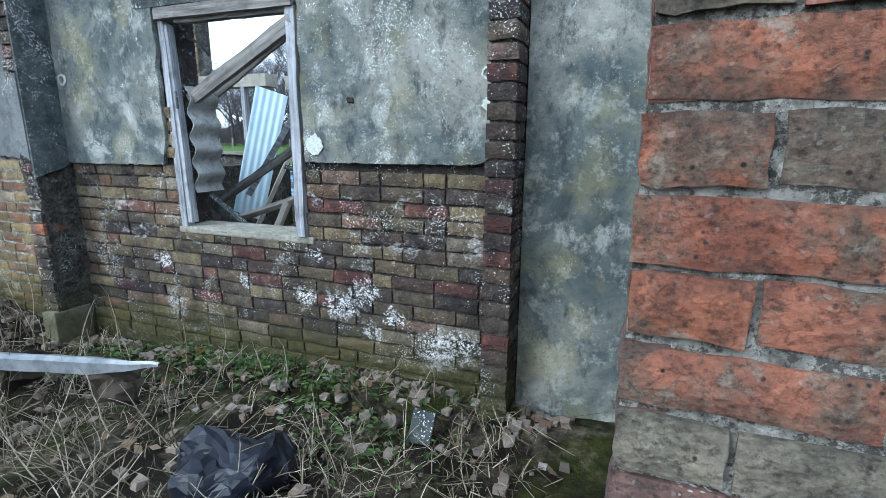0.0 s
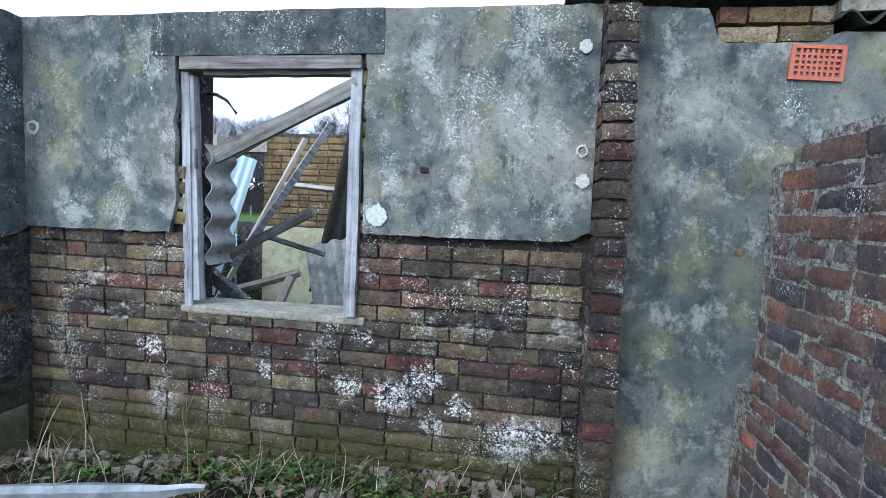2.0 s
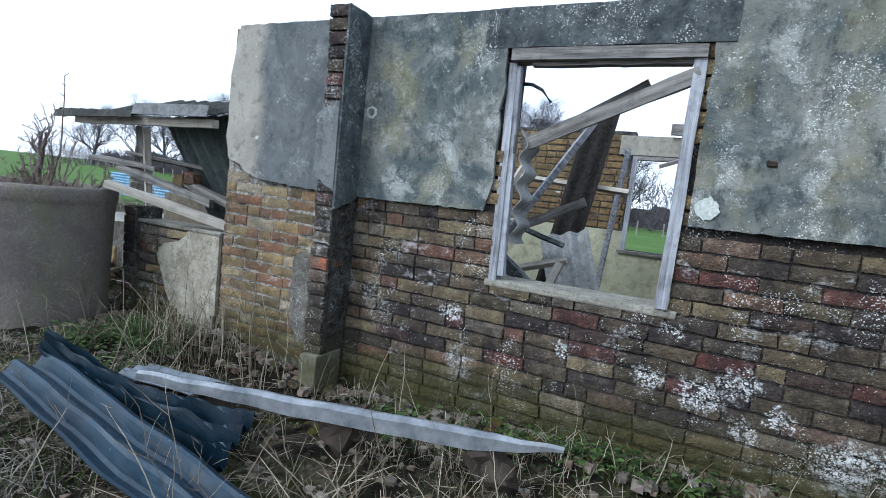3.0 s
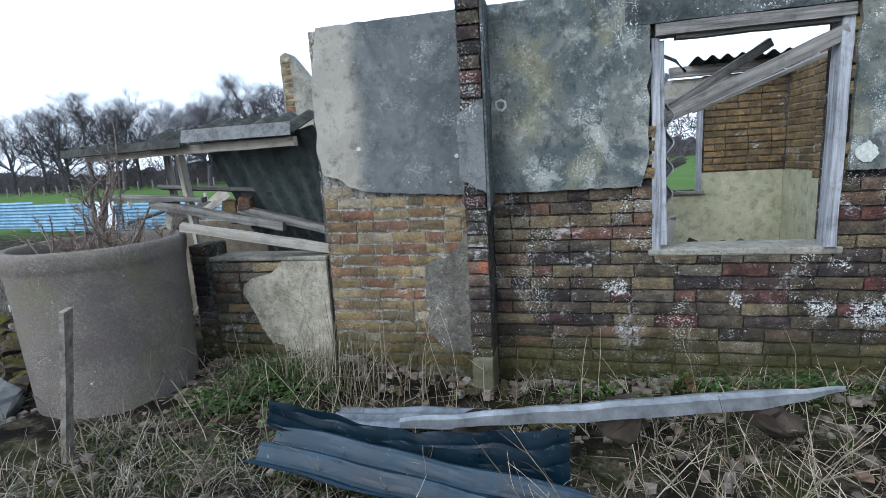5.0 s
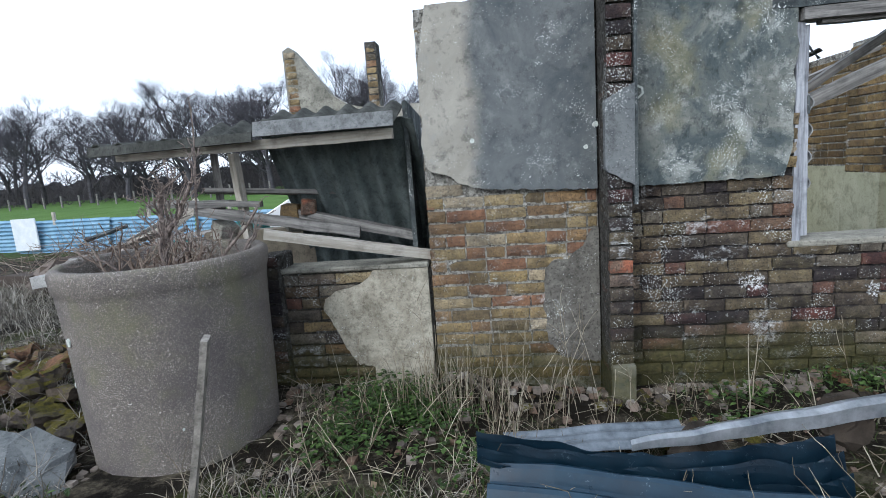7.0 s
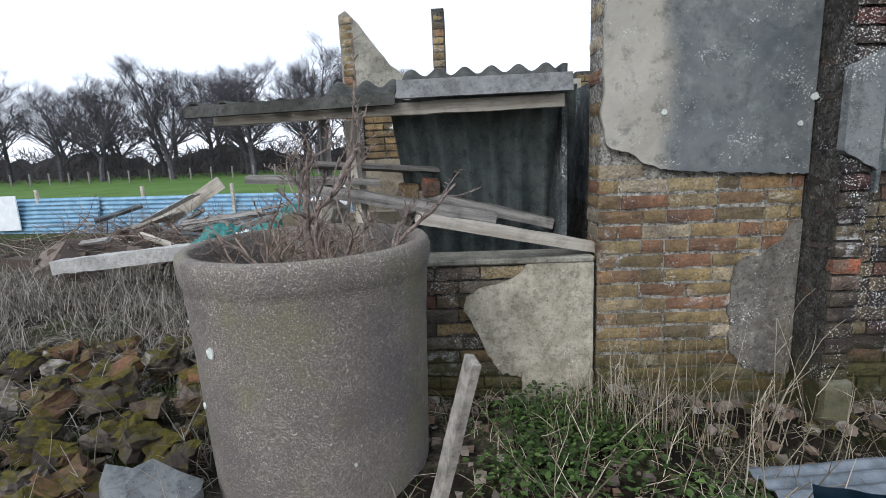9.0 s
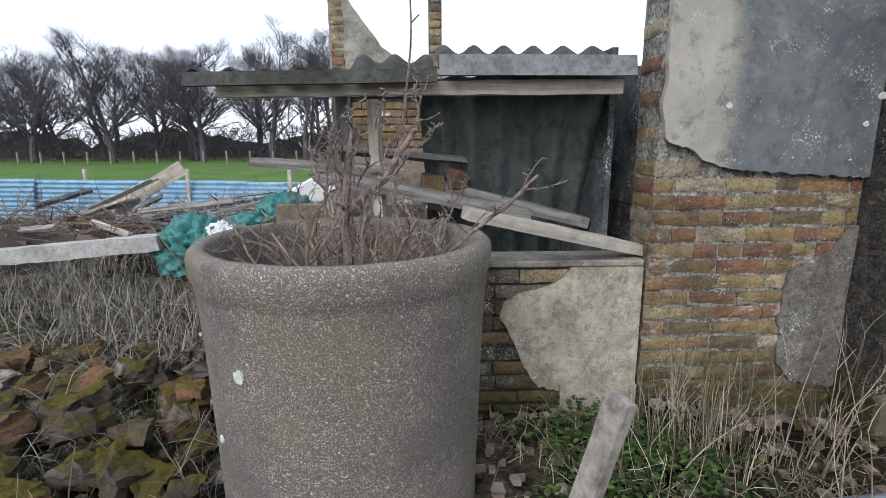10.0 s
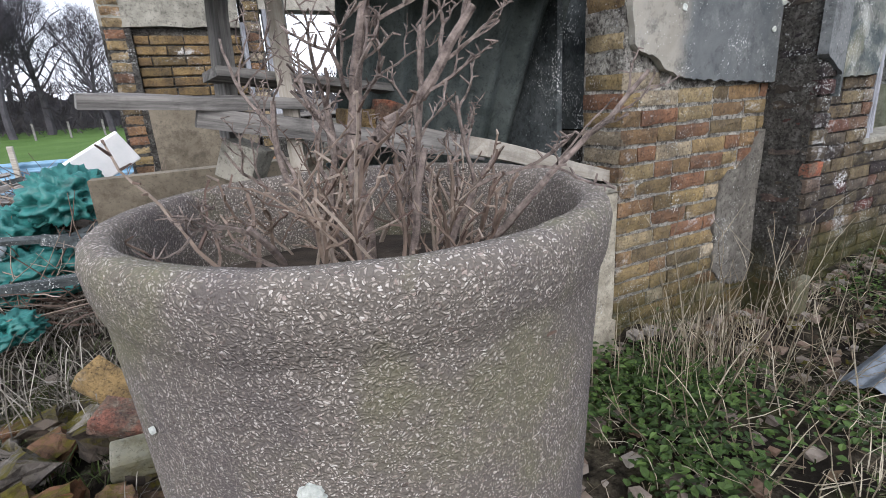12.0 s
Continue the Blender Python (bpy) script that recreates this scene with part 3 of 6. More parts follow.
for x, z, r, ring in ((0.006, 1.194, 0.05, False), (0.93, 1.38, 0.03, False), (0.911, 1.952, 0.028, False), (-1.845, 1.575, 0.034, True), (0.92, 1.51, 0.026, True),
                      (-2.757, 1.38, 0.013, False), (-2.071, 1.42, 0.016, False),
                      (-2.125, 1.3, 0.012, False)):
    part("lichen_rosette", lichen_disc(x, z, r, -0.033, ring, x * 7), M_LICHEN, COATS[0] if x < -1.96 else COATS[1] if x < -1 else COATS[2])
# small hole in the render
part("hole", rough_up(bevelled(boxes((0.208, 0.248, -0.0335, -0.02, 1.395, 1.425)), 0.006), 0.006, 40), M_SOIL, COATS[2], "small dark hole knocked in the render")

# terracotta air brick
def build_air_brick():
    root = thing("air_brick", "terracotta red air brick with square holes set in render", "air brick", 1.812, -0.028, 1.878)
    M_TERRA = mat_two("terracotta", (0.36, 0.10, 0.07), (0.46, 0.16, 0.10), 14, 0.85)
    w, h = 0.2, 0.14
    fr = boxes((-w / 2, w / 2, -0.008, 0.02, h / 2 - 0.016, h / 2), (-w / 2, w / 2, -0.008, 0.02, -h / 2, -h / 2 + 0.016),
               (-w / 2, -w / 2 + 0.016, -0.008, 0.02, -h / 2 + 0.016, h / 2 - 0.016), (w / 2 - 0.016, w / 2, -0.008, 0.02, -h / 2 + 0.016, h / 2 - 0.016))
    part("rim", fr, M_TERRA, root)
    for i in range(1, 8):
        x = -w / 2 + 0.016 + (w - 0.032) * i / 8
        part("bar", boxes((x - 0.0045, x + 0.0045, -0.005, 0.008, -h / 2 + 0.016, h / 2 - 0.016)), M_TERRA, root)
    for j in range(1, 5):
        z = -h / 2 + 0.016 + (h - 0.032) * j / 5
        part("crossbar", boxes((-w / 2 + 0.016, w / 2 - 0.016, -0.004, 0.0075, z - 0.0045, z + 0.0045)), M_TERRA, root)
    part("void", boxes((-w / 2 + 0.016, w / 2 - 0.016, 0.008, 0.021, -h / 2 + 0.016, h / 2 - 0.016)), M_SOIL, root, "dark void behind the holes")
    root.rotation_euler = (0, radians(3), 0)


build_air_brick()


# ---------------------------------------------------------------- eaves of the roof beyond the right pilaster
def build_right_eaves():
    root = thing("lean_to_roof", "dark corrugated fibre-cement roof edge bedded in mortar", "roof", 1.86, 0, 2.0)
    bm = bmesh.new()
    corrugated(bm, 2.2, 0.86, 0.146, 0.026, 0.008, 8, 4)
    o = part("sheet", bm, M_ASB_DARK, root)
    o.matrix_basis = pose(0.0, -0.07, 0.045, 6, 0, 0)
    bm = boxes((0.02, 0.86, -0.045, 0.2, 0.075, 0.125))
    bmesh.ops.subdivide_edges(bm, edges=list(bm.edges), cuts=5, use_grid_fill=True)
    part("mortar_fillet", rough_up(bm, 0.012, 8, 5), M_CEMENT, root, "rough cement fillet on the roof edge")
    part("mortar_fillet", rough_up(bevelled(boxes((0.72, 0.83, -0.05, 0.15, 0.125, 0.3)), 0.01), 0.01, 8, 2), M_LINTEL, root, "rough cement upstand")
    part("fascia", boxes((-0.95, 0.25, -0.09, -0.05, 0.155, 0.32)), M_LINTEL, root, "dark eaves board")
    o = part("upper_sheet", corrugated(bmesh.new(), 2.3, 1.9, 0.146, 0.026, 0.008, 8, 4), M_ASB_DARK, root)
    o.matrix_basis = pose(-1.0, -0.16, 0.34, 8, 0, 0)
    part("purlin", boxes((-0.9, 0.8, 0.9, 1.0, 0.2, 0.32)), M_WOOD_X, root)


build_right_eaves()


# ---------------------------------------------------------------- window in the front wall
def build_window():
    root = thing("window_frame", "weathered grey wooden window frame without glass", "window frame", -0.545, 0, 0.7)

    def member(name, x0, x1, y0, y1, z0, z1, mat, lean=0.0, seed=0, label=""):
        bm = boxes((x0, x1, y0, y1, z0, z1))
        long_edges = [e for e in bm.edges if e.calc_length() > 0.3]
        bmesh.ops.subdivide_edges(bm, edges=long_edges, cuts=9)
        rough_up(bm, 0.0045, 12, seed)
        o = part(name, bm, mat, root, label)
        o.location = (0, 0, 0)
        o.rotation_euler = (0, radians(lean), 0)
        return o
    ox = 0.545
    member("jamb", -1.0 + ox, -0.955 + ox, 0.0, 0.05, 0.0, 1.17, M_WOOD_Z, -1.2, 1, "split grey jamb, loose at the foot")
    inner = member("jamb", -0.953 + ox, -0.918 + ox, 0.006, 0.052, 0.035, 1.16, M_WOOD_Z, -2.0, 2)
    member("jamb", -0.145 + ox, -0.09 + ox, -0.02, 0.07, 0.005, 1.17, M_WOOD_Z, 0.4, 3)
    member("head", -1.005 + ox, -0.085 + ox, -0.035, 0.08, 1.165, 1.225, M_WOOD_X, 0, 4)
    member("head_stop", -0.9 + ox, -0.14 + ox, 0.0, 0.05, 1.145, 1.167, M_WOOD_X, 0, 5)
    part("hinge", bevelled(boxes((-0.924 + ox, -0.91 + ox, 0.0, 0.012, 0.7, 0.8)), 0.003), M_LINTEL, inner, "rusted hinge plate")


build_window()
timber("fallen_batten", "grey split batten fallen behind the window head", (-0.93, 0.26, 1.47), (-0.34, 0.3, 1.83), 0.03, 0.05, M_WOOD_X, 8, 21)
timber("fallen_rafter", "dark weathered rafter fallen across the window opening", (-0.93, 0.1, 1.445), (-0.1, 0.0, 1.8), 0.045, 0.07, M_WOOD_X, 8, 1.0)
bm = bmesh.new()
tube(bm, [Vector(p) for p in ((-0.985, 0.16, 1.79), (-0.93, 0.15, 1.785), (-0.87, 0.15, 1.755), (-0.815, 0.15, 1.69))], 0.011, 0.008, 6)
tagged(part("bent_pipe", bm, M_LINTEL, smooth=True), "bent dark iron pipe end sticking from the wall", "pipe")
# broken reveal bricks stand proud beside the frame, built with the other bricks below

# ---------------------------------------------------------------- inside the ruin, seen through the window
inside = tagged(new("wall_rear"), "rear wall of yellow brick above an old plaster dado", "wall", kind="structure")
RY = 3.4
part("masonry", boxes((-2.45, -0.65, RY + 0.01, RY + 0.24, -0.2, 2.08), (-0.65, 0.08, RY + 0.01, RY + 0.24, -0.2, 0.75), (0.08, 1.1, RY + 0.01, RY + 0.24, -0.2, 2.05), (-2.8, -2.45, RY + 0.01, RY + 0.24, -0.2, 1.0)), M_MORTAR, inside)
for a, b, top in ((-2.45, -0.65, 0.96), (-0.65, 0.08, 0.75), (0.08, 0.93, 0.96)):
    part("dado", render_sheet(a, b, flat(-0.15), flat(top), RY - 0.012, RY + 0.012, 0.08, 0.004, 11 + a), M_PLASTER_IN, inside, "stained cream plaster dado")
part("lintel", boxes((-0.8, 0.4, RY - 0.03, RY + 0.2, 1.82, 2.03)), M_RENDER_PALE, inside, "pale concrete lintel")
part("lintel", boxes((-2.8, -2.4, RY - 0.03, RY + 0.2, 1.85, 2.0)), M_RENDER_PALE, inside, "pale concrete lintel")
rear_frame = thing("rear_window_frame", "grey wooden frame of the rear window, no glass", "window frame", -0.65, RY, 0.75)
for a in ((0.0, 0.05, -0.02, 0.06, 0, 1.07), (0.68, 0.73, -0.02, 0.06, 0, 1.07)):
    part("jamb", boxes(a), M_WOOD_Z, rear_frame)
part("sill", boxes((-0.03, 0.76, -0.05, 0.1, -0.03, 0.0)), M_WOOD_X, rear_frame)
part("head", boxes((0.05, 0.68, -0.02, 0.06, 1.02, 1.07)), M_WOOD_X, rear_frame)
right_wall = tagged(new("wall_inner_right"), "inner cross wall of yellow brick above a plaster dado", "wall", kind="structure")
part("masonry", boxes((0.95, 1.12, 0.24, RY, -0.2, 2.1), (0.736, 0.95, 1.8, 2.24, -0.2, 2.1)), M_MORTAR_PALE, right_wall)
part("dado", boxes((0.716, 0.95, 1.78, 2.26, -0.15, 0.92)), M_PLASTER_IN, right_wall, "stained plaster on the chimney breast")
bm = render_sheet(0.24, RY - 0.015, flat(-0.15), flat(0.96), -0.012, 0.012, 0.1, 0.004, 13)
bmesh.ops.transform(bm, matrix=Matrix.Translation((0.943, 0, 0)) @ Matrix(((0, 1, 0, 0), (1, 0, 0, 0), (0, 0, 1, 0), (0, 0, 0, 1))), verts=bm.verts)
part("dado", bm, M_PLASTER_IN, right_wall, "stained cream plaster dado")
left_wall = tagged(new("wall_inner_left"), "inner cross wall with crumbling plaster", "wall", kind="structure")
part("masonry", rough_up(boxes((-2.99, -2.83, 0.24, RY, -0.2, 0.9)), 0.01, 4), M_MORTAR, left_wall)
part("masonry", rough_up(boxes((-2.99, -2.83, 0.24, 1.3, 0.9, 1.6)), 0.008, 5), M_LINTEL, left_wall, "dark upper part of the wall")

# floor of debris inside
bm = bmesh.new()
nx, ny = 44, 46
g = [[bm.verts.new((-2.81 + 3.74 * i / nx, 0.24 + 3.14 * j / ny, 0.08 + 0.26 * max(0.0, 1.0 - j / 14) + 0.14 * noise.noise(Vector((i * 0.17, j * 0.17, 4))) + 0.06 * noise.noise(Vector((i * 0.6, j * 0.6, 4))))) for i in range(nx + 1)] for j in range(ny + 1)]
for j in range(ny):
    for i in range(nx):
        bm.faces.new((g[j][i], g[j][i + 1], g[j + 1][i + 1], g[j + 1][i]))
tagged(part("floor", bm, mat_two("collapse_rubble", (0.02, 0.018, 0.016), (0.10, 0.09, 0.075), 9, 0.95, 1.0)), "floor buried under dark collapse rubble", "floor", kind="structure")


def sheet_thing(name, label, length, width, m, mat, pitch=0.146, amp=0.026, rows=6, bend=None, category="sheet", sub=8, thick=0.006):
    o = part(name, corrugated(bmesh.new(), length, width, pitch, amp, thick, sub, rows, bend), mat, smooth=False)
    o.matrix_basis = m
    return tagged(o, label, category)


def basis(origin, along, across):
    """Pose of a sheet: its length runs along one way, its width across another."""
    y = Vector(along).normalized()
    z = Vector(across).cross(y).normalized()
    x = y.cross(z)
    m = Matrix((x, y, z)).transposed().to_4x4()
    m.translation = origin
    return m


sheet_thing("corrugated_sheet", "pale corrugated fibre-cement sheet on edge inside the window", 0.2, 0.62, basis((-0.91, 0.055, 0.9), (0.06, 1, 0), (0, 0, 1)), M_ASB, rows=2, sub=20, amp=0.02)
sheet_thing("fallen_roof_sheet", "black corrugated roof sheet leaning down into the room", 1.8, 0.3, basis((-1.23, 2.02, 0.44), (0.16, 0.42, 1.38), (1, -0.1, 0)), mat_two("black_sheet", (0.003, 0.003, 0.003), (0.03, 0.026, 0.023), 26, 0.95, 1.0), amp=0.02)
sheet_thing("fallen_roof_sheet", "pale broken corrugated sheet fallen on the rubble", 0.66, 0.42, basis((-1.2, 1.86, 0.86), (0.2, -0.24, -0.5), (1, 0.14, 0.06)), M_ASB, amp=0.03)
# near-black lumps, darker than the rubble floor around them
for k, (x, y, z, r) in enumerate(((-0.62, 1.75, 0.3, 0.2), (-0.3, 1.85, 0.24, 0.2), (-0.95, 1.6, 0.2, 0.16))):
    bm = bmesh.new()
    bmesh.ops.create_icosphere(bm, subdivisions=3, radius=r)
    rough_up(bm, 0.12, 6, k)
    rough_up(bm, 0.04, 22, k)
    o = part("rubble_lump", bm, mat_two("black_rubble", (0.006, 0.006, 0.006), (0.05, 0.046, 0.04), 16, 0.9, 0.9))
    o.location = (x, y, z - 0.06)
    tagged(o, "black lump of rubble on the room floor", "rubble", "rubble in the ruined room")
M_BLUEPLASTIC = mat_two("pale_blue_plastic", (0.44, 0.60, 0.72), (0.6, 0.74, 0.82), 3, 0.4, 0.1, spec=0.5)
sheet_thing("plastic_sheet", "pale blue corrugated plastic roof sheet hanging in the ruin", 1.4, 0.36, basis((-2.62, 2.1, 0.42), (0.43, 0.0, 1.3), (1, 0.2, -0.1)), M_BLUEPLASTIC, pitch=0.076, amp=0.005, sub=6)
for k, (a, b, w, h, m_) in enumerate((((-1.57, 0.90, 0.73), (-0.67, 0.80, 1.19), 0.03, 0.06, M_WOOD_X), ((-1.29, 0.90, 0.78), (-0.72, 1.20, 1.82), 0.03, 0.045, M_WOOD_Z),
                                      ((-1.10, 0.32, 0.83), (-0.67, 0.44, 0.46), 0.04, 0.08, M_LINTEL), ((-0.84, 0.60, 0.50), (-0.76, 0.70, 0.77), 0.05, 0.035, M_WOOD_PALE),
                                      ((-1.30, 0.75, 0.61), (-0.73, 0.75, 0.79), 0.035, 0.045, M_WOOD_PALE), ((-1.81, 2.60, 1.44), (-0.55, 2.40, 1.35), 0.045, 0.05, M_WOOD_PALE),
                                      ((-1.40, 1.50, 0.97), (-0.95, 1.70, 0.82), 0.035, 0.045, M_LINTEL), ((-0.78, 2.90, 0.35), (-0.66, 2.90, 1.82), 0.05, 0.05, M_WOOD_Z),
                                      ((-2.07, 1.66, 0.10), (-1.37, 2.20, 1.85), 0.04, 0.05, M_WOOD_PALE), ((-0.31, 2.20, 1.59), (0.74, 1.90, 2.00), 0.03, 0.05, M_WOOD_X))):
    timber("broken_timber", "broken grey roof timber leaning in the collapsed room", a, b, w, h, m_, 12 * k, k * 1.3, group="timbers in the ruined room")
sheet_thing("rear_roof_edge", "corrugated roof sheet on the rear wall head", 0.7, 1.1, basis((-0.1, RY - 0.3, 2.2), (0, 1, -0.1), (1, 0, 0)), M_ASB_DARK, category="roof")
bm = boxes((-0.3, 0.94, RY - 0.1, RY - 0.02, 2.05, 2.16))
tagged(part("wall_plate", rough_up(bm, 0.004, 6), M_WOOD_X), "grey wall plate timber under the roof sheet", "beam")

# ---------------------------------------------------------------- garden wall core
garden = tagged(new("wall_garden"), "red and blue-grey brick garden wall with pale mortar", "wall", kind="structure")
part("core", boxes((1.5625, 1.89, -1.6895, -0.2, -0.3, 1.44), (1.5625, 1.89, -0.2, -0.05, -0.3, 0.55)), M_MORTAR_PALE, garden, "pale crumbling mortar")

# ---------------------------------------------------------------- low wall and lean-to
M_SANDY = mat_plain_cement("sandy_render", (0.19, 0.175, 0.135), (0.45, 0.42, 0.34), 6, 0.35)
low = tagged(new("wall_low"), "low brick wall with peeling cement render", "wall", kind="structure")
part("core", boxes((-3.99, -3.056, CORE_Y, 0.22, -0.3, 0.65)), M_MORTAR, low)
part("capping", rough_up(bevelled(boxes((-4.01, -3.066, -0.012, 0.24, 0.652, 0.685)), 0.008), 0.006, 7), M_CEMENT, low, "thin cement capping")
part("render_coat", render_sheet(-3.74, -3.071, polyline([(-3.74, 0.42), (-3.68, 0.3), (-3.62, 0.16), (-3.55, 0.06), (-3.071, -0.05)]), polyline([(-3.74, 0.48), (-3.66, 0.53), (-3.5, 0.57), (-3.43, 0.62), (-3.41, 0.655), (-3.071, 0.655)]), -0.013, 0.012, 0.012, 0.015, 15, 0.02), M_SANDY, low, "pale peeling cement render")
part("render_coat", render_sheet(-3.445, -3.071, flat(-0.12), flat(0.07), -0.034, 0.0, 0.03, 0.014, 16), M_SANDY, low)
bm = bevelled(boxes((-4.134, -3.99, -0.03, 0.2, -0.2, 0.78)), 0.01)
rough_up(bm, 0.012, 7, 4)
part("end_pier", bm, M_MORTAR, low, "crumbling brick end pier")


def build_lean_to():
    root = thing("collapsed_lean_to", "collapsed lean-to with sagging corrugated fibre-cement roof", "lean-to", -3.848, 0.2, 0)

    def put(o):
        o.matrix_parent_inverse = Matrix.Translation((3.7, -0.2, 0))
        return o
    bm, m = beam_between((-4.839, 0.06, 1.45), (-3.071, 0.02, 1.462), 0.05, 0.06, 0, 0.006, 3, 14)
    o = part("fascia", bm, M_WOOD_PALE, root, "pale weathered fascia timber")
    put(o).matrix_basis = m
    # roof sheets: upstand edge strip along the eaves and waves rising behind
    for x0, w, dz, tilt in ((-4.926, 1.04, 0.0, -1.0), (-3.876, 0.83, 0.045, 0.0)):
        bm = bmesh.new()
        n = 18
        tall = 0.055 if x0 < -4 else 0.085
        prof = ((0.0, 0.0), (0.012, 0.0), (0.012, tall), (0.0, tall + 0.003))
        rings = []
        for i in range(n + 1):
            x = w * i / n
            rings.append([bm.verts.new((x, y + 0.003 * noise.noise(Vector((x * 5, 0, dz))), z)) for y, z in prof])
        for r0, r1 in zip(rings, rings[1:]):
            for j in range(4):
                bm.faces.new((r0[j], r0[(j + 1) % 4], r1[(j + 1) % 4], r1[j]))
        bm.faces.new(rings[0])
        bm.faces.new(rings[-1][::-1])
        o = part("eaves_closer", bm, M_ASB_DARK if x0 < -4 else M_ASB_GREY, root, "grey fibre-cement eaves strip")
        put(o).matrix_basis = pose(x0, -0.085, 1.452 + dz, -14, tilt, 0)
    for x0, w, z, depth, pitch in ((-4.926, 0.66, 1.51, 0.46, 3), (-4.258, 0.36, 1.5, 0.3, 22), (-3.879, 0.83, 1.535, 0.4, 20)):
        o = part("roof_sheet", corrugated(bmesh.new(), depth, w, 0.146, 0.02, 0.008, 14, 3), M_ASB_DARK, root, "mossy corrugated roof sheet")
        put(o).matrix_basis = pose(x0, -0.05, z, pitch, 0, 0)
    # ceiling sheet torn loose and hanging inside
    o = part("hanging_sheet", corrugated(bmesh.new(), 0.95, 1.0, 0.146, 0.024, 0.007, 10, 6), M_ASB_IN, root, "dark green-grey sheet hanging inside the lean-to")
    put(o).matrix_basis = basis((-3.97, 0.26, 1.53), (0.05, 0.42, -0.75), (1, 0, -0.05))
    o = part("rear_sheet", corrugated(bmesh.new(), 1.0, 1.02, 0.146, 0.024, 0.007, 10, 4), M_ASB_IN, root, "sheet lying against the inner wall")
    put(o).matrix_basis = basis((-3.929, 0.85, 0.82), (0.0, 0.1, -0.9), (1, 0, 0))
    o = part("side_board", boxes((-0.015, 0.015, 0, 1.0, -0.75, 0.42)), M_LINTEL, root, "dark board at the wall end")
    put(o).matrix_basis = pose(-3.025, 0.245, 1.25, 0, 0, 3)
    for a, b, w, h, mt, sd in (((-3.86, 0.4, 1.005), (-3.06, 0.42, 0.8), 0.06, 0.06, M_WOOD_X, 2), ((-4.369, 0.35, 1.0), (-4.344, 0.3, 1.45), 0.05, 0.05, M_WOOD_X, 3),
                               ((-4.159, 0.3, 0.6), (-4.183, 0.25, 1.43), 0.05, 0.05, M_WOOD_PALE, 4)):
        bm, m = beam_between(a, b, w, h, 5, 0.006, sd)
        o = part("post" if sd > 2 else "inner_rail", bm, mt, root)
        put(o).matrix_basis = m
    return root


build_lean_to()
timber("fallen_beam", "pale sawn beam fallen from the planter onto the low wall", (-3.93, -0.3, 0.95), (-2.99, 0.12, 0.7), 0.07, 0.05, M_WOOD_PALE, 6, 9)
timber("fallen_plank", "split grey plank lying high across the ruin", (-4.9, 0.15, 1.14), (-4.2, 0.28, 1.09), 0.08, 0.035, M_WOOD_X, 4, 10, 0.012)
timber("fallen_plank", "grey plank lying across the ruin", (-4.555, 0.25, 1.2), (-3.748, 0.55, 1.12), 0.1, 0.03, M_WOOD_X, -8, 11, 0.006)
timber("fallen_plank", "broad weathered plank leaning behind the planter", (-4.617, 0.2, 1.08), (-3.546, 0.3, 0.86), 0.05, 0.065, M_WOOD_X, 3, 12, 0.008)
for k, (x, y, z, m_, s) in enumerate(((-4.05, 0.42, 1.0, M_BRICK_YELLOW, 0.13), (-3.92, 0.4, 1.04, M_BRICK_ORANGE, 0.1), (-4.06, 0.5, 0.95, M_CEMENT, 0.14), (-4.493, 0.3, 0.92, M_CEMENT, 0.13))):
    bm = bmesh.new()
    bmesh.ops.create_cube(bm, size=s)
    bevelled(bm, 0.012, 2)
    rough_up(bm, 0.012, 14, k)
    o = part("loose_brick", bm, m_)
    o.matrix_basis = pose(x, y, z, 8 * k, 5, 20 * k)
    tagged(o, ("mossy yellow broken brick", "orange broken brick", "grey lump of concrete", "grey lump of concrete")[k] + " lying on the collapsed timbers", "brick", "loose bricks")
bm = boxes((-5.03, -3.142, 0.95, 1.05, -0.2, 0.85))
tagged(part("wall_inner_low", rough_up(bm, 0.02, 3), M_TAN), "low inner wall with dirty plaster behind the lean-to", "wall", kind="structure")


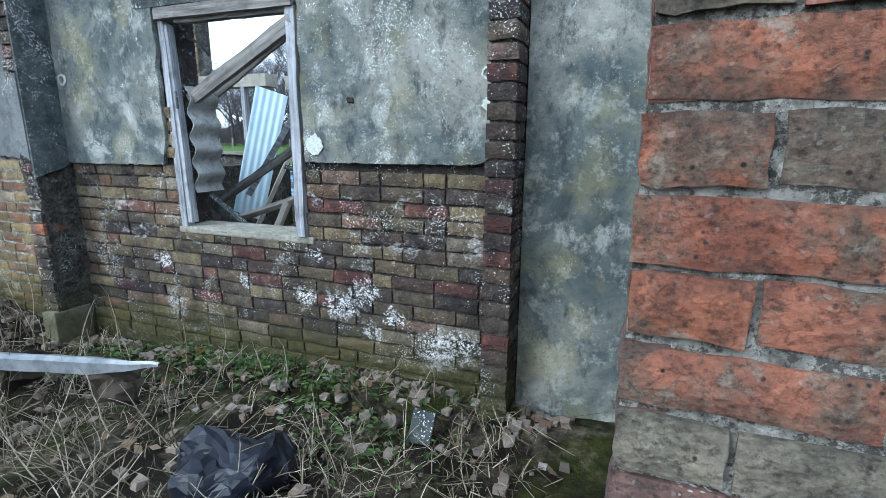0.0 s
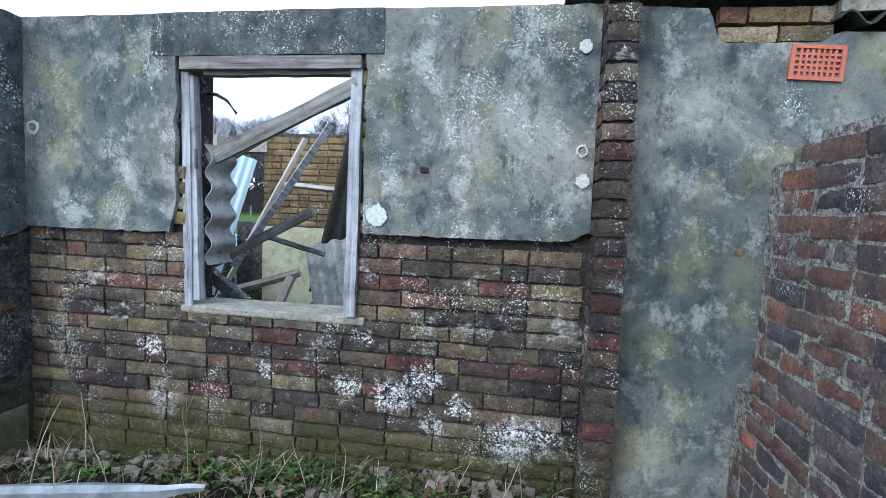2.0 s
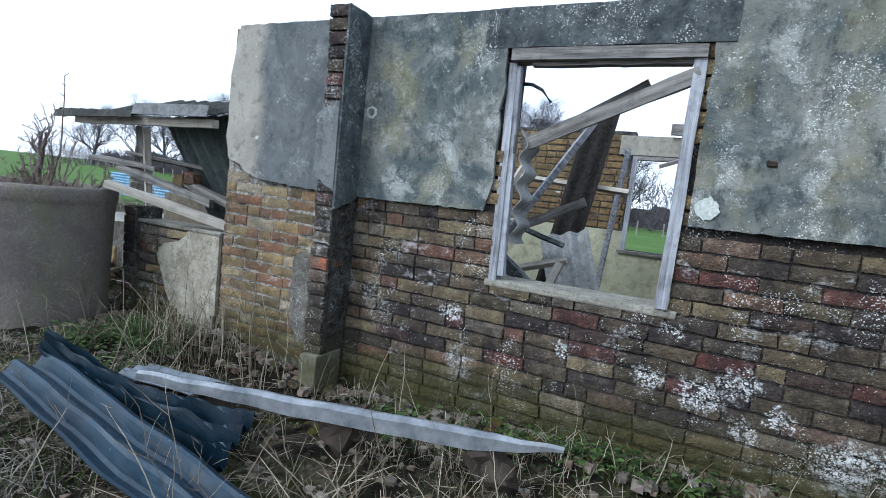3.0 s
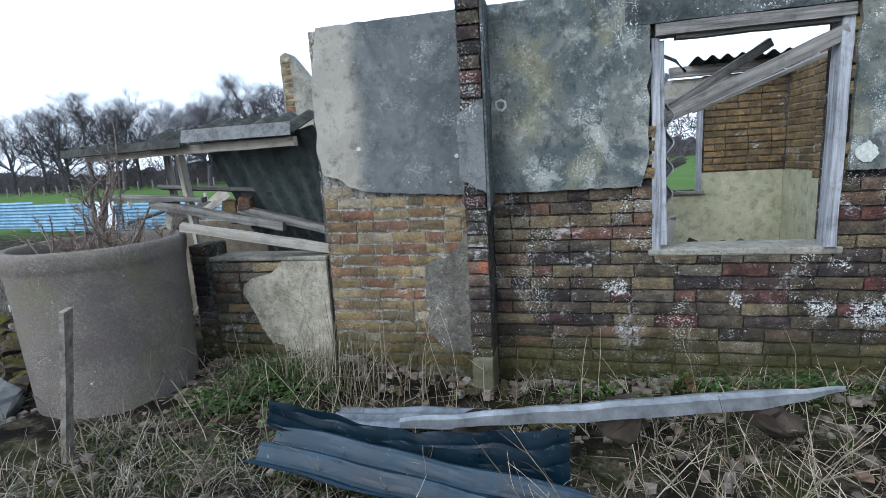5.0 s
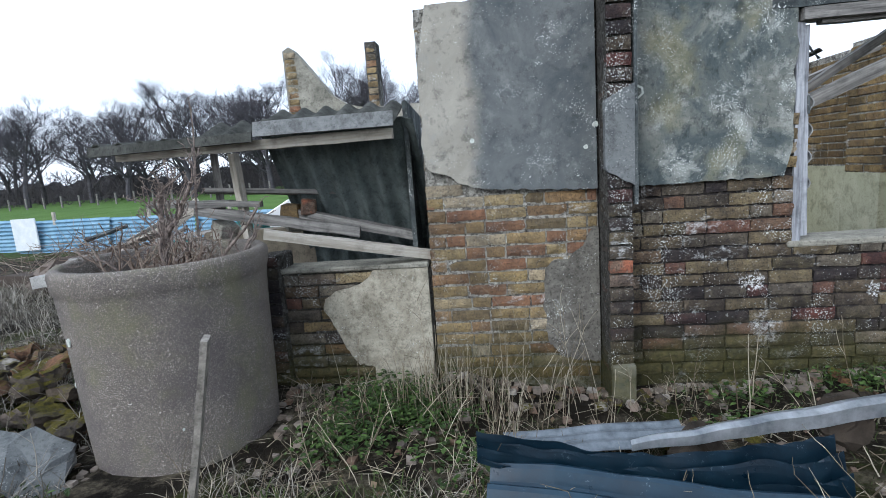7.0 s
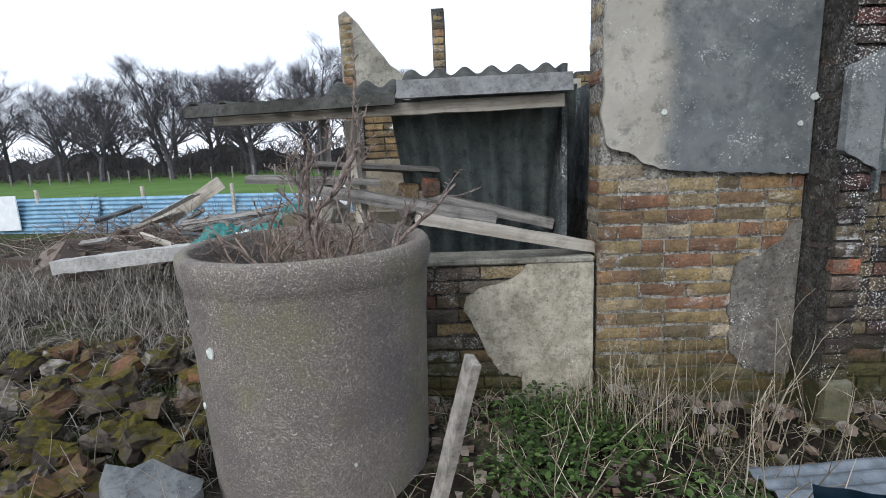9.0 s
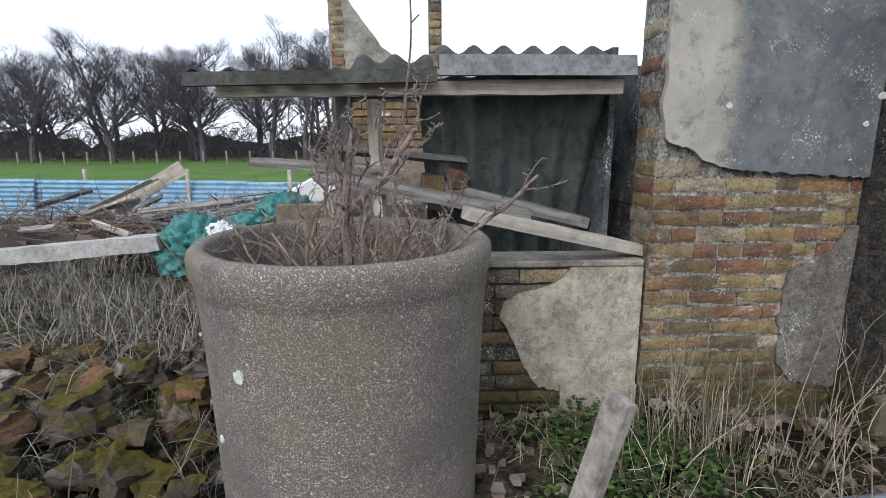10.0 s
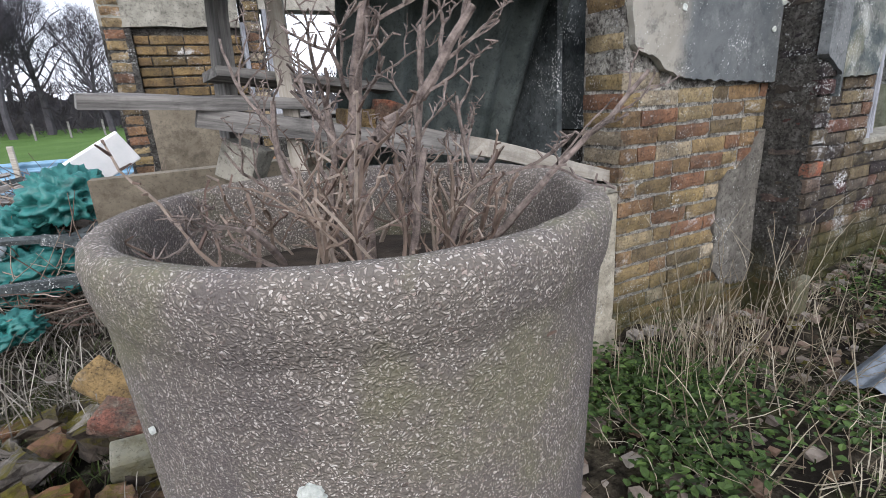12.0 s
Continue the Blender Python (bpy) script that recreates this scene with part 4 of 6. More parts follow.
def build_broken_wall():
    """Rear-left wall broken down to a gable stub and a chimney-like pier."""
    root = tagged(new("wall_broken_gable"), "broken brick and render gable wall standing against the sky", "wall", kind="structure")
    Y = 3.05
    prof = [(-5.03, 2.71), (-4.94, 2.76), (-4.84, 2.66), (-4.7, 2.46), (-4.5, 2.2), (-4.307, 2.06), (-4.06, 2.0)]
    f = polyline(prof)
    bm = render_sheet(-5.02, -4.06, flat(1.72), f, Y, Y + 0.22, 0.04, 0.0, 21)
    part("upper_wall", rough_up(bm, 0.01, 12, 3), M_CEMENT, root, "rendered gable stub with broken edge")
    part("wall", boxes((-5.02, -4.83, Y, Y + 0.22, -0.2, 1.72), (-4.83, -4.06, Y, Y + 0.22, -0.2, 1.2), (-4.83, -4.06, Y + 0.05, Y + 0.22, 1.2, 1.72)), M_MORTAR, root)
    part("plaster", render_sheet(-4.83, -4.06, flat(0.1), flat(1.2), Y - 0.02, Y, 0.05, 0.006, 22), M_TAN, root, "pale plaster below the brick panel")
    part("pier", boxes((-4.03, -3.9, Y, Y + 0.22, -0.2, 2.73)), M_MORTAR, root)
    part("window_board", boxes((-4.06, -4.03, Y - 0.03, Y + 0.1, 0.9, 1.75)), M_WOOD_Z, root)
    part("wall", boxes((-3.9, -2.83, Y, Y + 0.22, -0.2, 1.0)), M_MORTAR, root)
    part("lintel", boxes((-3.9, -2.83, Y - 0.02, Y + 0.2, 1.85, 2.0)), M_RENDER_PALE, root, "pale concrete lintel")
    frame_root = thing("rear_window_frame", "pale weathered frame of the second rear window", "window frame", -3.88, Y, 1.0)
    for a in ((0.0, 0.05, -0.02, 0.06, 0, 0.85), (0.65, 0.7, -0.02, 0.06, 0, 0.85)):
        part("jamb", boxes(a), M_WOOD_Z, frame_root)
    part("sill", boxes((-0.02, 0.72, -0.05, 0.1, 0.0, 0.035)), M_WOOD_X, frame_root)
    return root


broken = build_broken_wall()


# ---------------------------------------------------------------- planter and shrub
PX, PY = -4.365, -0.525


def lathe(prof, n=72, jitter=0.0):
    bm = bmesh.new()
    rings = []
    for r, z in prof:
        rings.append([bm.verts.new(((r + jitter * noise.noise(Vector((math.cos(a) * 7, math.sin(a) * 7, z * 9)))) * math.cos(a), (r + jitter * noise.noise(Vector((math.cos(a) * 7, math.sin(a) * 7, z * 9)))) * math.sin(a), z + 0.5 * jitter * noise.noise(Vector((math.cos(a) * 9, math.sin(a) * 9, z + 3))))) for a in [2 * math.pi * k / n for k in range(n)]])
    for a, b in zip(rings, rings[1:]):
        for k in range(n):
            bm.faces.new((a[k], a[(k + 1) % n], b[(k + 1) % n], b[k]))
    return bm, rings


SPOTS = ((-121, 0.74, 0.019), (-139, 0.49, 0.013), (-155, 0.79, 0.006), (-60, 0.3, 0.006))


def build_planter():
    root = thing("planter", "large round concrete planter with exposed pebble finish", "planter", PX, PY, -0.16)
    prof = [(0.45, 0.0), (0.453, 0.1), (0.463, 0.4), (0.474, 0.75), (0.484, 0.93), (0.486, 0.945), (0.4915, 0.957), (0.497, 0.98), (0.502, 1.03), (0.496, 1.054), (0.482, 1.066), (0.452, 1.064), (0.443, 1.05), (0.438, 1.0), (0.43, 0.85), (0.42, 0.7)]
    bm, rings = lathe(prof, 96, 0.004)
    bm.faces.new(rings[0][::-1])
    bowl = part("bowl", bm, M_AGG, root, smooth=True)
    bm, rings = lathe([(0.43, 0.86), (0.3, 0.885), (0.12, 0.9)], 40, 0.02)
    bm.faces.new(rings[-1])
    part("soil", bm, M_SOIL, root, "dark soil and leaf litter")
    for ang, z, r in SPOTS:
        a = radians(ang)
        rr = 0.45 + 0.034 * z / 0.93 + 0.004
        bm = lichen_disc(0, 0, r, 0, False, ang)
        o = part("lichen_spot", bm, M_LICHEN, bowl)
        o.matrix_basis = Matrix.Translation((rr * math.cos(a), rr * math.sin(a), z)) @ Matrix.Rotation(a + math.pi / 2, 4, "Z")


build_planter()

M_BARK = mat_two("grey_brown_bark", (0.07, 0.055, 0.05), (0.29, 0.24, 0.21), 45, 0.9, 0.7)
M_TWIG = mat_island("dry_twigs", [(0.0, (0.09, 0.06, 0.05)), (0.5, (0.19, 0.145, 0.115)), (1.0, (0.34, 0.29, 0.24))])


def wander(rng, p, d, length, n, curl, lift=0.0):
    pts = [p.copy()]
    d = d.normalized()
    for i in range(n):
        d = (d + Vector((rng.uniform(-1, 1), rng.uniform(-1, 1), rng.uniform(-1, 1) + lift)) * curl).normalized()
        p = p + d * (length / n)
        pts.append(p.copy())
    return pts, d


def limb(bm, rng, p, d, length, r, depth, knob=True):
    """A branching woody stem: tapering, kinked, with side twigs and knobbly spurs."""
    pts, dd = wander(rng, p, d, length, 7, 0.28, 0.12)
    tube(bm, pts, r, r * 0.62, 6 if r > 0.008 else 4)
    if depth <= 0:
        if knob:
            for q in pts[3:]:
                tube(bm, [q, q + Vector((rng.uniform(-1, 1), rng.uniform(-1, 1), rng.uniform(-0.3, 1))) * 0.02], r * 0.9, r * 0.5, 4)
        return
    for k in range(rng.choice((2, 3, 3))):
        q = pts[rng.choice((3, 4, 5, 6))]
        side = Vector((rng.uniform(-1, 1), rng.uniform(-1, 1), rng.uniform(-0.2, 0.8)))
        limb(bm, rng, q, dd * 0.7 + side * 0.9, length * rng.uniform(0.45, 0.7), r * 0.58, depth - 1, knob)


def build_shrub():
    root = thing("shrub", "bare knotty shrub growing in the concrete planter", "shrub", PX, PY, 0.71)
    rng = random.Random(11)
    # the stout main stem, its fork and one low arching branch
    for pts, r0, r1, dep in ((((0, 0, -0.02), (0.005, 0.0, 0.1), (-0.005, 0.005, 0.22), (0.0, 0, 0.32), (0.015, -0.005, 0.43), (0.045, -0.012, 0.56)), 0.021, 0.011, 2),
                             (((0.0, 0.0, 0.26), (0.065, -0.02, 0.335), (0.11, -0.035, 0.36), (0.155, -0.05, 0.41), (0.195, -0.065, 0.48), (0.245, -0.08, 0.55)), 0.016, 0.009, 2),
                             (((0.2, -0.05, 0.0), (0.3, -0.09, 0.09), (0.38, -0.12, 0.18), (0.455, -0.14, 0.25), (0.53, -0.165, 0.31), (0.62, -0.19, 0.41)), 0.011, 0.005, 1)):
        bm = bmesh.new()
        pts = [Vector(p) for p in pts]
        for a, b, i in zip(pts, pts[1:], range(5)):
            mid = a.lerp(b, 0.5) + Vector((rng.uniform(-1, 1), rng.uniform(-1, 1), 0)) * 0.006
            tube(bm, [a, mid, b], r0 + (r1 - r0) * i / 5, r0 + (r1 - r0) * (i + 1) / 5, 8)
            if i > 1:
                for s in range(2):
                    side = Vector((rng.uniform(-1, 1), rng.uniform(-1, 1), rng.uniform(0, 1)))
                    limb(bm, rng, mid, (b - a).normalized() * 0.6 + side, rng.uniform(0.12, 0.2), r1 * 0.55, dep - 1)
        part("stem", bm, M_BARK, root)
    mains = [((0.0, 0.1), (-0.25, 0.2, 1), 0.38, 0.0105, 3),
             ((-0.12, -0.05), (-0.5, -0.1, 0.7), 0.24, 0.010, 3), ((0.14, -0.1), (0.4, -0.1, 1), 0.3, 0.009, 2),
             ((0.05, -0.1), (0.1, -0.1, 1), 0.3, 0.010, 3), ((-0.05, 0.15), (0.05, 0.3, 1), 0.42, 0.010, 3), ((0.22, 0.1), (0.5, 0.3, 0.8), 0.3, 0.011, 3)]
    for (x, y), d, ln, r, dep in mains:
        bm = bmesh.new()
        limb(bm, rng, Vector((x, y, 0)), Vector(d), ln, r, dep)
        part("stem", bm, M_BARK, root)
    for k in range(6):
        bm = bmesh.new()
        for i in range(7):
            a, rr = rng.uniform(0, 6.28), 0.29 * math.sqrt(rng.random())
            p = Vector((rr * math.cos(a), rr * math.sin(a), -0.02))
            d = Vector((rng.uniform(-0.6, 0.6), rng.uniform(-0.6, 0.6), 1))
            limb(bm, rng, p, d, rng.uniform(0.14, 0.34), rng.uniform(0.0035, 0.007), 1, True)
        tagged(part("twig_tangle", bm, M_TWIG, root, "tangle of dry twigs"), kind="stuff")
    # one long whip that reaches up out of the crown
    bm = bmesh.new()
    pts, dd = wander(rng, Vector((0.16, 0.05, 0.25)), Vector((0.22, 0, 1)), 0.72, 10, 0.1, 0.1)
    tube(bm, pts, 0.007, 0.003, 5)
    for q in pts[4:]:
        tube(bm, [q, q + Vector((rng.uniform(-1, 1), rng.uniform(-1, 1), 0.5)) * 0.035], 0.003, 0.002, 4)
    part("whip", bm, M_BARK, root)


build_shrub()

# ---------------------------------------------------------------- stake and twisted metal sheets
timber("stake", "grey weathered wooden stake leaning by the planter", (-3.925, -1.30, -0.16), (-3.70, -1.326, 0.71), 0.062, 0.024, mat_two("stake_wood", (0.1, 0.092, 0.08), (0.32, 0.3, 0.26), 24, 0.9, 0.5), 25, 4, 0.004, category="stake")

M_FLASH = mat_two("galvanised_flashing", (0.25, 0.28, 0.31), (0.62, 0.65, 0.68), 9, 0.4, 0.15, metal=0.4, spec=0.5)


def crumple(seed, amp):
    def f(p):
        n_ = Vector((p.x * 2.6, p.y * 1.5, seed))
        return Vector((p.x, p.y, p.z + amp * noise.noise(n_) + amp * 0.5 * noise.noise(n_ * 2.3)))
    return f


sheet_thing("roofing_sheet", "dented dark blue profiled steel roofing sheet on the ground", 1.8, 0.25, basis((-2.72, -1.24, 0.16), (1.5, -0.16, -0.1), (-0.1, -0.34, -0.06)), M_BLUE, 0.11, 0.025, 16, crumple(3.0, 0.05), thick=0.003)


def build_folded_sheet():
    """A sheet pleated along its length and folded over, with a torn lip at one end."""
    bm = bmesh.new()
    n, m = 60, 26
    rows = []
    for i in range(n + 1):
        t = i / n
        x = -2.77 + 1.28 * t + 0.02 * noise.noise(Vector((t * 5, 3, 0)))
        y0 = -1.24 + 0.08 * t
        w = 0.04 + 0.2 * t - 0.07 * t * t
        top = 0.27 - 0.05 * math.sin(t * 3.1) - 0.1 * t + 0.02 * noise.noise(Vector((t * 7, 0, 1)))
        prof = []
        for j in range(m + 1):
            s = j / m
            ph = s * 3.2 + 0.9 * t + 0.5 * noise.noise(Vector((t * 2.2, s * 2, 8)))
            saw = abs((ph % 1.0) - 0.5) * 2
            y = y0 - w * s + 0.015 * noise.noise(Vector((t * 6, s * 3, 2)))
            z = top - 0.16 * s ** 1.3 * (0.55 + 0.45 * t) + (saw - 0.5) * 0.08 * (0.4 + 0.6 * t) + 0.018 * noise.noise(Vector((t * 11, s * 5, 6)))
            prof.append(bm.verts.new((x, y, z)))
        rows.append(prof)
    for a, b in zip(rows, rows[1:]):
        for j in range(m):
            bm.faces.new((a[j], b[j], b[j + 1], a[j + 1]))
    bmesh.ops.solidify(bm, geom=list(bm.faces), thickness=0.004)
    return bm


tagged(part("folded_sheet", build_folded_sheet(), M_BLUE), "crumpled and folded dark blue steel sheet", "sheet")


def build_flashing():
    """A long bent strip of flashing with a turned-down edge."""
    bm = bmesh.new()
    path = [(-2.2, -1.16, 0.18), (-1.8, -1.06, 0.19), (-1.4, -0.97, 0.2), (-0.95, -0.87, 0.215), (-0.62, -0.81, 0.228), (-0.36, -0.76, 0.235)]
    n = 40
    rings = []
    for i in range(n + 1):
        t = i / n * (len(path) - 1)
        k = min(int(t), len(path) - 2)
        a, b = Vector(path[k]), Vector(path[k + 1])
        p = a.lerp(b, t - k)
        wob = 0.006 * noise.noise(Vector((i * 0.3, 0, 0)))
        taper = min(1.0, 0.15 + (n - i) / 12)
        wid = 0.35 + 0.65 * math.sin(min(1.0, (i + 2) / 22) * 1.57)
        prof = ((0.03 * wid * taper, 0.004), (0.0, 0.012), (-0.03 * taper * wid, 0.0), (-0.032 * taper * wid, -0.058 * taper * wid))
        rings.append([bm.verts.new(p + Vector((0, dy + wob, dz + wob))) for dy, dz in prof])
    for a, b in zip(rings, rings[1:]):
        for j in range(3):
            bm.faces.new((a[j], b[j], b[j + 1], a[j + 1]))
    bmesh.ops.solidify(bm, geom=list(bm.faces), thickness=0.003)
    return bm


# grey base colour holds the sky reflection on this end of the blue sheeting
sheet_thing("galvanised_sheet", "weathered corrugated sheet tipped towards the wall, sky reflection painted as grey", 0.8, 0.24, basis((-2.66, -0.98, 0.01), (0.95, 0.05, 0.03), (0, 0.28, -0.03)), mat_two("sky_grey_steel", (0.07, 0.085, 0.1), (0.2, 0.23, 0.26), 11, 0.5, 0.15, metal=0.2, spec=0.4), 0.076, 0.009, 14, crumple(7.0, 0.02), thick=0.003)
tagged(part("flashing_strip", build_flashing(), M_FLASH), "long bent strip of pale galvanised flashing", "flashing")
for k, (x, y) in enumerate(((-1.9, -1.0), (-1.25, -0.85), (-0.62, -0.78))):
    bm = bmesh.new()
    bmesh.ops.create_icosphere(bm, subdivisions=3, radius=0.1)
    rough_up(bm, 0.07, 9, k)
    rough_up(bm, 0.02, 30, k)
    o = part("stone", bm, M_SOIL)
    o.matrix_basis = pose(x, y, 0.09 if k else 0.05, 0, 0, 40 * k)
    tagged(o, "dark earthy stone under the metal strip", "stone", "stones under the metal")
bm = bmesh.new()
bmesh.ops.create_icosphere(bm, subdivisions=4, radius=0.2)
for v in bm.verts:
    v.co.z *= 0.42
    v.co.x *= 1.3
rough_up(bm, 0.09, 6, 3)
rough_up(bm, 0.02, 22, 5)
o = part("plastic_bag", bm, mat_two("black_plastic", (0.004, 0.005, 0.009), (0.012, 0.016, 0.028), 5, 0.45, 0.4, spec=0.35))
o.location = (0.2, -0.93, 0.0)
tagged(o, "crumpled black plastic bag among dry stems", "bag")
bm = bevelled(boxes((-0.05, 0.05, -0.008, 0.008, -0.07, 0.07)), 0.003)
o = part("slate", bm, M_LINTEL)
o.matrix_basis = pose(0.78, -0.44, 0.0, -28, 8, 12)
tagged(o, "broken grey slate standing in the litter", "slate")

# ---------------------------------------------------------------- rubble
M_STONE = mat_island("rubble_stone", [(0.0, (0.12, 0.10, 0.085)), (0.4, (0.22, 0.19, 0.16)), (0.7, (0.17, 0.11, 0.075)), (1.0, (0.30, 0.28, 0.25))])


def mat_moss_stone():
    n = Nodes("mossy_rubble")
    c = n.ramp(n.rnd(), [(0.0, (0.045, 0.038, 0.032)), (0.35, (0.10, 0.082, 0.065)), (0.6, (0.17, 0.085, 0.045)), (0.8, (0.15, 0.135, 0.12)), (1.0, (0.28, 0.26, 0.23))])
    c = n.mix(n.math("MULTIPLY", n.band(n.noise(14, 6, 0.78), 0.45, 0.6), 0.7), c, (0.022, 0.02, 0.018))
    up = n.tree.nodes.new("ShaderNodeSeparateXYZ")
    n.put(up.inputs[0], n.geo.outputs["Normal"])
    moss = n.ramp(n.noise(40, 4, 0.7), [(0.3, (0.02, 0.02, 0.004)), (0.7, (0.10, 0.085, 0.016))])
    f = n.math("MULTIPLY", n.band(up.outputs[2], 0.35, 0.75), n.band(n.noise(5, 5, 0.75), 0.40, 0.52))
    c = n.mix(f, c, moss)
    return n.done(c, 0.95, n.noise(35, 5, 0.8), 0.8, 0.012, spec=0.15)


M_MOSSY = mat_moss_stone()


def chunk(rng, s, flatness=0.75):
    """A broken lump: cut box, bevelled and roughened."""
    bm = bmesh.new()
    bmesh.ops.create_cube(bm, size=1.0)
    for v in bm.verts:
        v.co = Vector((v.co.x * rng.uniform(0.75, 1.25), v.co.y * rng.uniform(0.6, 1.1), v.co.z * rng.uniform(0.5, 1.0) * flatness)) * s
    bmesh.ops.subdivide_edges(bm, edges=list(bm.edges), cuts=3, use_grid_fill=True)
    bmesh.ops.smooth_vert(bm, verts=list(bm.verts), factor=0.15, use_axis_x=True, use_axis_y=True, use_axis_z=True)
    rough_up(bm, s * 0.2, 2.2 / s, rng.random() * 20)
    rough_up(bm, s * 0.1, 7 / s, rng.random() * 20)
    return bm


rng = random.Random(5)
chunks = []
for k in range(9):
    me = mesh_of(chunk(rng, 0.16), "rubble_block", M_MOSSY)
    chunks.append(me)


def drop(me, name, x, y, z, s, label, cat, group):
    o = new(name, me)
    o.matrix_basis = pose(x, y, z, rng.uniform(-25, 25), rng.uniform(-25, 25), rng.uniform(0, 360)) @ Matrix.Diagonal((s, s, s, 1))
    return tagged(o, label, cat, group)


for k in range(270):
    x, y = rng.uniform(-6.9, -4.82), rng.uniform(-1.55, 0.75)
    if (x - PX) ** 2 + (y - PY) ** 2 < 0.36:
        continue
    near_heap = math.exp(-((x + 5.5) / 0.9) ** 2 - ((y + 0.1) / 0.7) ** 2)
    z = land(x, y) + 0.04 + 0.16 * near_heap * rng.random()
    drop(rng.choice(chunks), "rubble_block", x, y, z, rng.uniform(0.35, 1.05), "mossy broken block in the rubble heap", "rubble", "rubble heap")
boulder_mesh = mesh_of(chunk(rng, 0.16), "boulder", M_RENDER_SMOOTH)
drop(boulder_mesh, "boulder", -4.87, -1.02, -0.02, 1.9, "large grey broken slab of concrete beside the planter", "boulder", "")
for k, (x, y, z, c) in enumerate(((-5.05, 0.42, 0.18, M_BRICK_YELLOW), (-4.98, 0.22, 0.14, M_BRICK_ORANGE), (-4.93, 0.06, 0.1, M_CEMENT))):
    bm = bevelled(boxes((-0.11, 0.11, -0.055, 0.055, -0.035, 0.035)), 0.01, 2)
    rough_up(bm, 0.012, 14, k)
    o = part("loose_brick", bm, c)
    o.matrix_basis = pose(x, y, z, 20, 38 - 15 * k, -35 + 20 * k)
    tagged(o, "loose broken brick tipped on the rubble heap", "brick", "loose bricks")
for k in range(46):
    x, y = rng.uniform(-2.9, 1.2), rng.uniform(-0.42, -0.06)
    if k > 26:
        x, y = rng.uniform(-2.5, -1.4), rng.uniform(-0.8, -0.15)
    drop(rng.choice(chunks), "rubble_stone", x, y, land(x, y) + 0.02, rng.uniform(0.15, 0.55), "small broken stone at the foot of the wall", "stone", "stones at the wall foot")

# fine rubble, one piece of stuff
bm = bmesh.new()
for k in range(1500):
    if k % 3:
        x, y = rng.uniform(-4.0, 1.4), -0.05 - 2.1 * rng.random() ** 3
    else:
        x, y = rng.uniform(-7.0, -4.6), rng.uniform(-1.8, 1.2)
    s = rng.uniform(0.006, 0.026)
    c = Vector((x, y, land(x, y) + s * 0.3))
    vs = [bm.verts.new(c + Vector((dx * s * rng.uniform(0.5, 1.3), dy * s * rng.uniform(0.5, 1.3), dz * s * rng.uniform(0.4, 0.9)))) for dx in (-1, 1) for dy in (-1, 1) for dz in (-1, 1)]
    for f in ((0, 1, 3, 2), (4, 6, 7, 5), (0, 4, 5, 1), (2, 3, 7, 6), (0, 2, 6, 4), (1, 5, 7, 3)):
        bm.faces.new([vs[i] for i in f])
tagged(part("gravel", bm, M_STONE), "scattered grit and brick crumbs on the soil", "gravel", kind="stuff")


# ---------------------------------------------------------------- plants
M_STRAW = mat_island("dry_straw", [(0.0, (0.07, 0.055, 0.038)), (0.45, (0.19, 0.16, 0.11)), (1.0, (0.44, 0.40, 0.31))], scale=60)
M_STRAW_GREY = mat_island("grey_dead_grass", [(0.0, (0.06, 0.052, 0.042)), (0.5, (0.16, 0.145, 0.12)), (1.0, (0.36, 0.34, 0.29))], scale=60)
M_GREEN = mat_island("green_grass", [(0.0, (0.015, 0.024, 0.007)), (0.5, (0.035, 0.055, 0.014)), (1.0, (0.085, 0.115, 0.035))], scale=60)
M_LEAF = mat_island("low_leaves", [(0.0, (0.015, 0.03, 0.008)), (0.5, (0.035, 0.068, 0.015)), (1.0, (0.085, 0.14, 0.035))], 0.6, 30)


def blade(bm, rng, x, y, z, h, w, bend):
    """A flat curved blade with a fold."""
    a = rng.uniform(0, 6.28)
    d = Vector((math.cos(a), math.sin(a), 0))
    s = Vector((-d.y, d.x, 0)) * w
    p = Vector((x, y, z))
    prev = (bm.verts.new(p - s), bm.verts.new(p + s))
    for i, t in enumerate((0.4, 0.75)):
        q = p + Vector((0, 0, h * t * (1 - 0.25 * bend * t))) + d * (bend * h * t * t)
        cur = (bm.verts.new(q - s * (1 - t * 0.5)), bm.verts.new(q + s * (1 - t * 0.5)))
        bm.faces.new((prev[0], prev[1], cur[1], cur[0]))
        prev = cur
    tip = bm.verts.new(p + Vector((0, 0, h * (1 - 0.35 * bend))) + d * bend * h)
    bm.faces.new((prev[0], prev[1], tip))


def field_of(name, label, mat, count, where, h0, h1, w, bend, cat="grass", seed=1):
    r = random.Random(seed)
    bm = bmesh.new()
    n = 0
    while n < count:
        x, y, k = where(r)
        if (x - PX) ** 2 + (y - PY) ** 2 < 0.19 or (y > -0.04 and -3.9 < x < 2.6) or (x > 1.48 and y > -1.8):
            continue
        blade(bm, r, x, y, land(x, y) - 0.01, r.uniform(h0, h1) * k, w, r.uniform(*bend))
        n += 1
    return tagged(part(name, bm, mat), label, cat, kind="stuff")


def clumpy(x0, x1, y0, y1, freq=2.2, cut=0.0, seed=0.0):
    def f(r):
        while True:
            x, y = r.uniform(x0, x1), r.uniform(y0, y1)
            v = noise.noise(Vector((x * freq, y * freq, seed)))
            if v > cut + r.uniform(-0.2, 0.1):
                return x, y, 0.6 + 0.7 * max(0.0, min(1.0, v + 0.4))
    return f


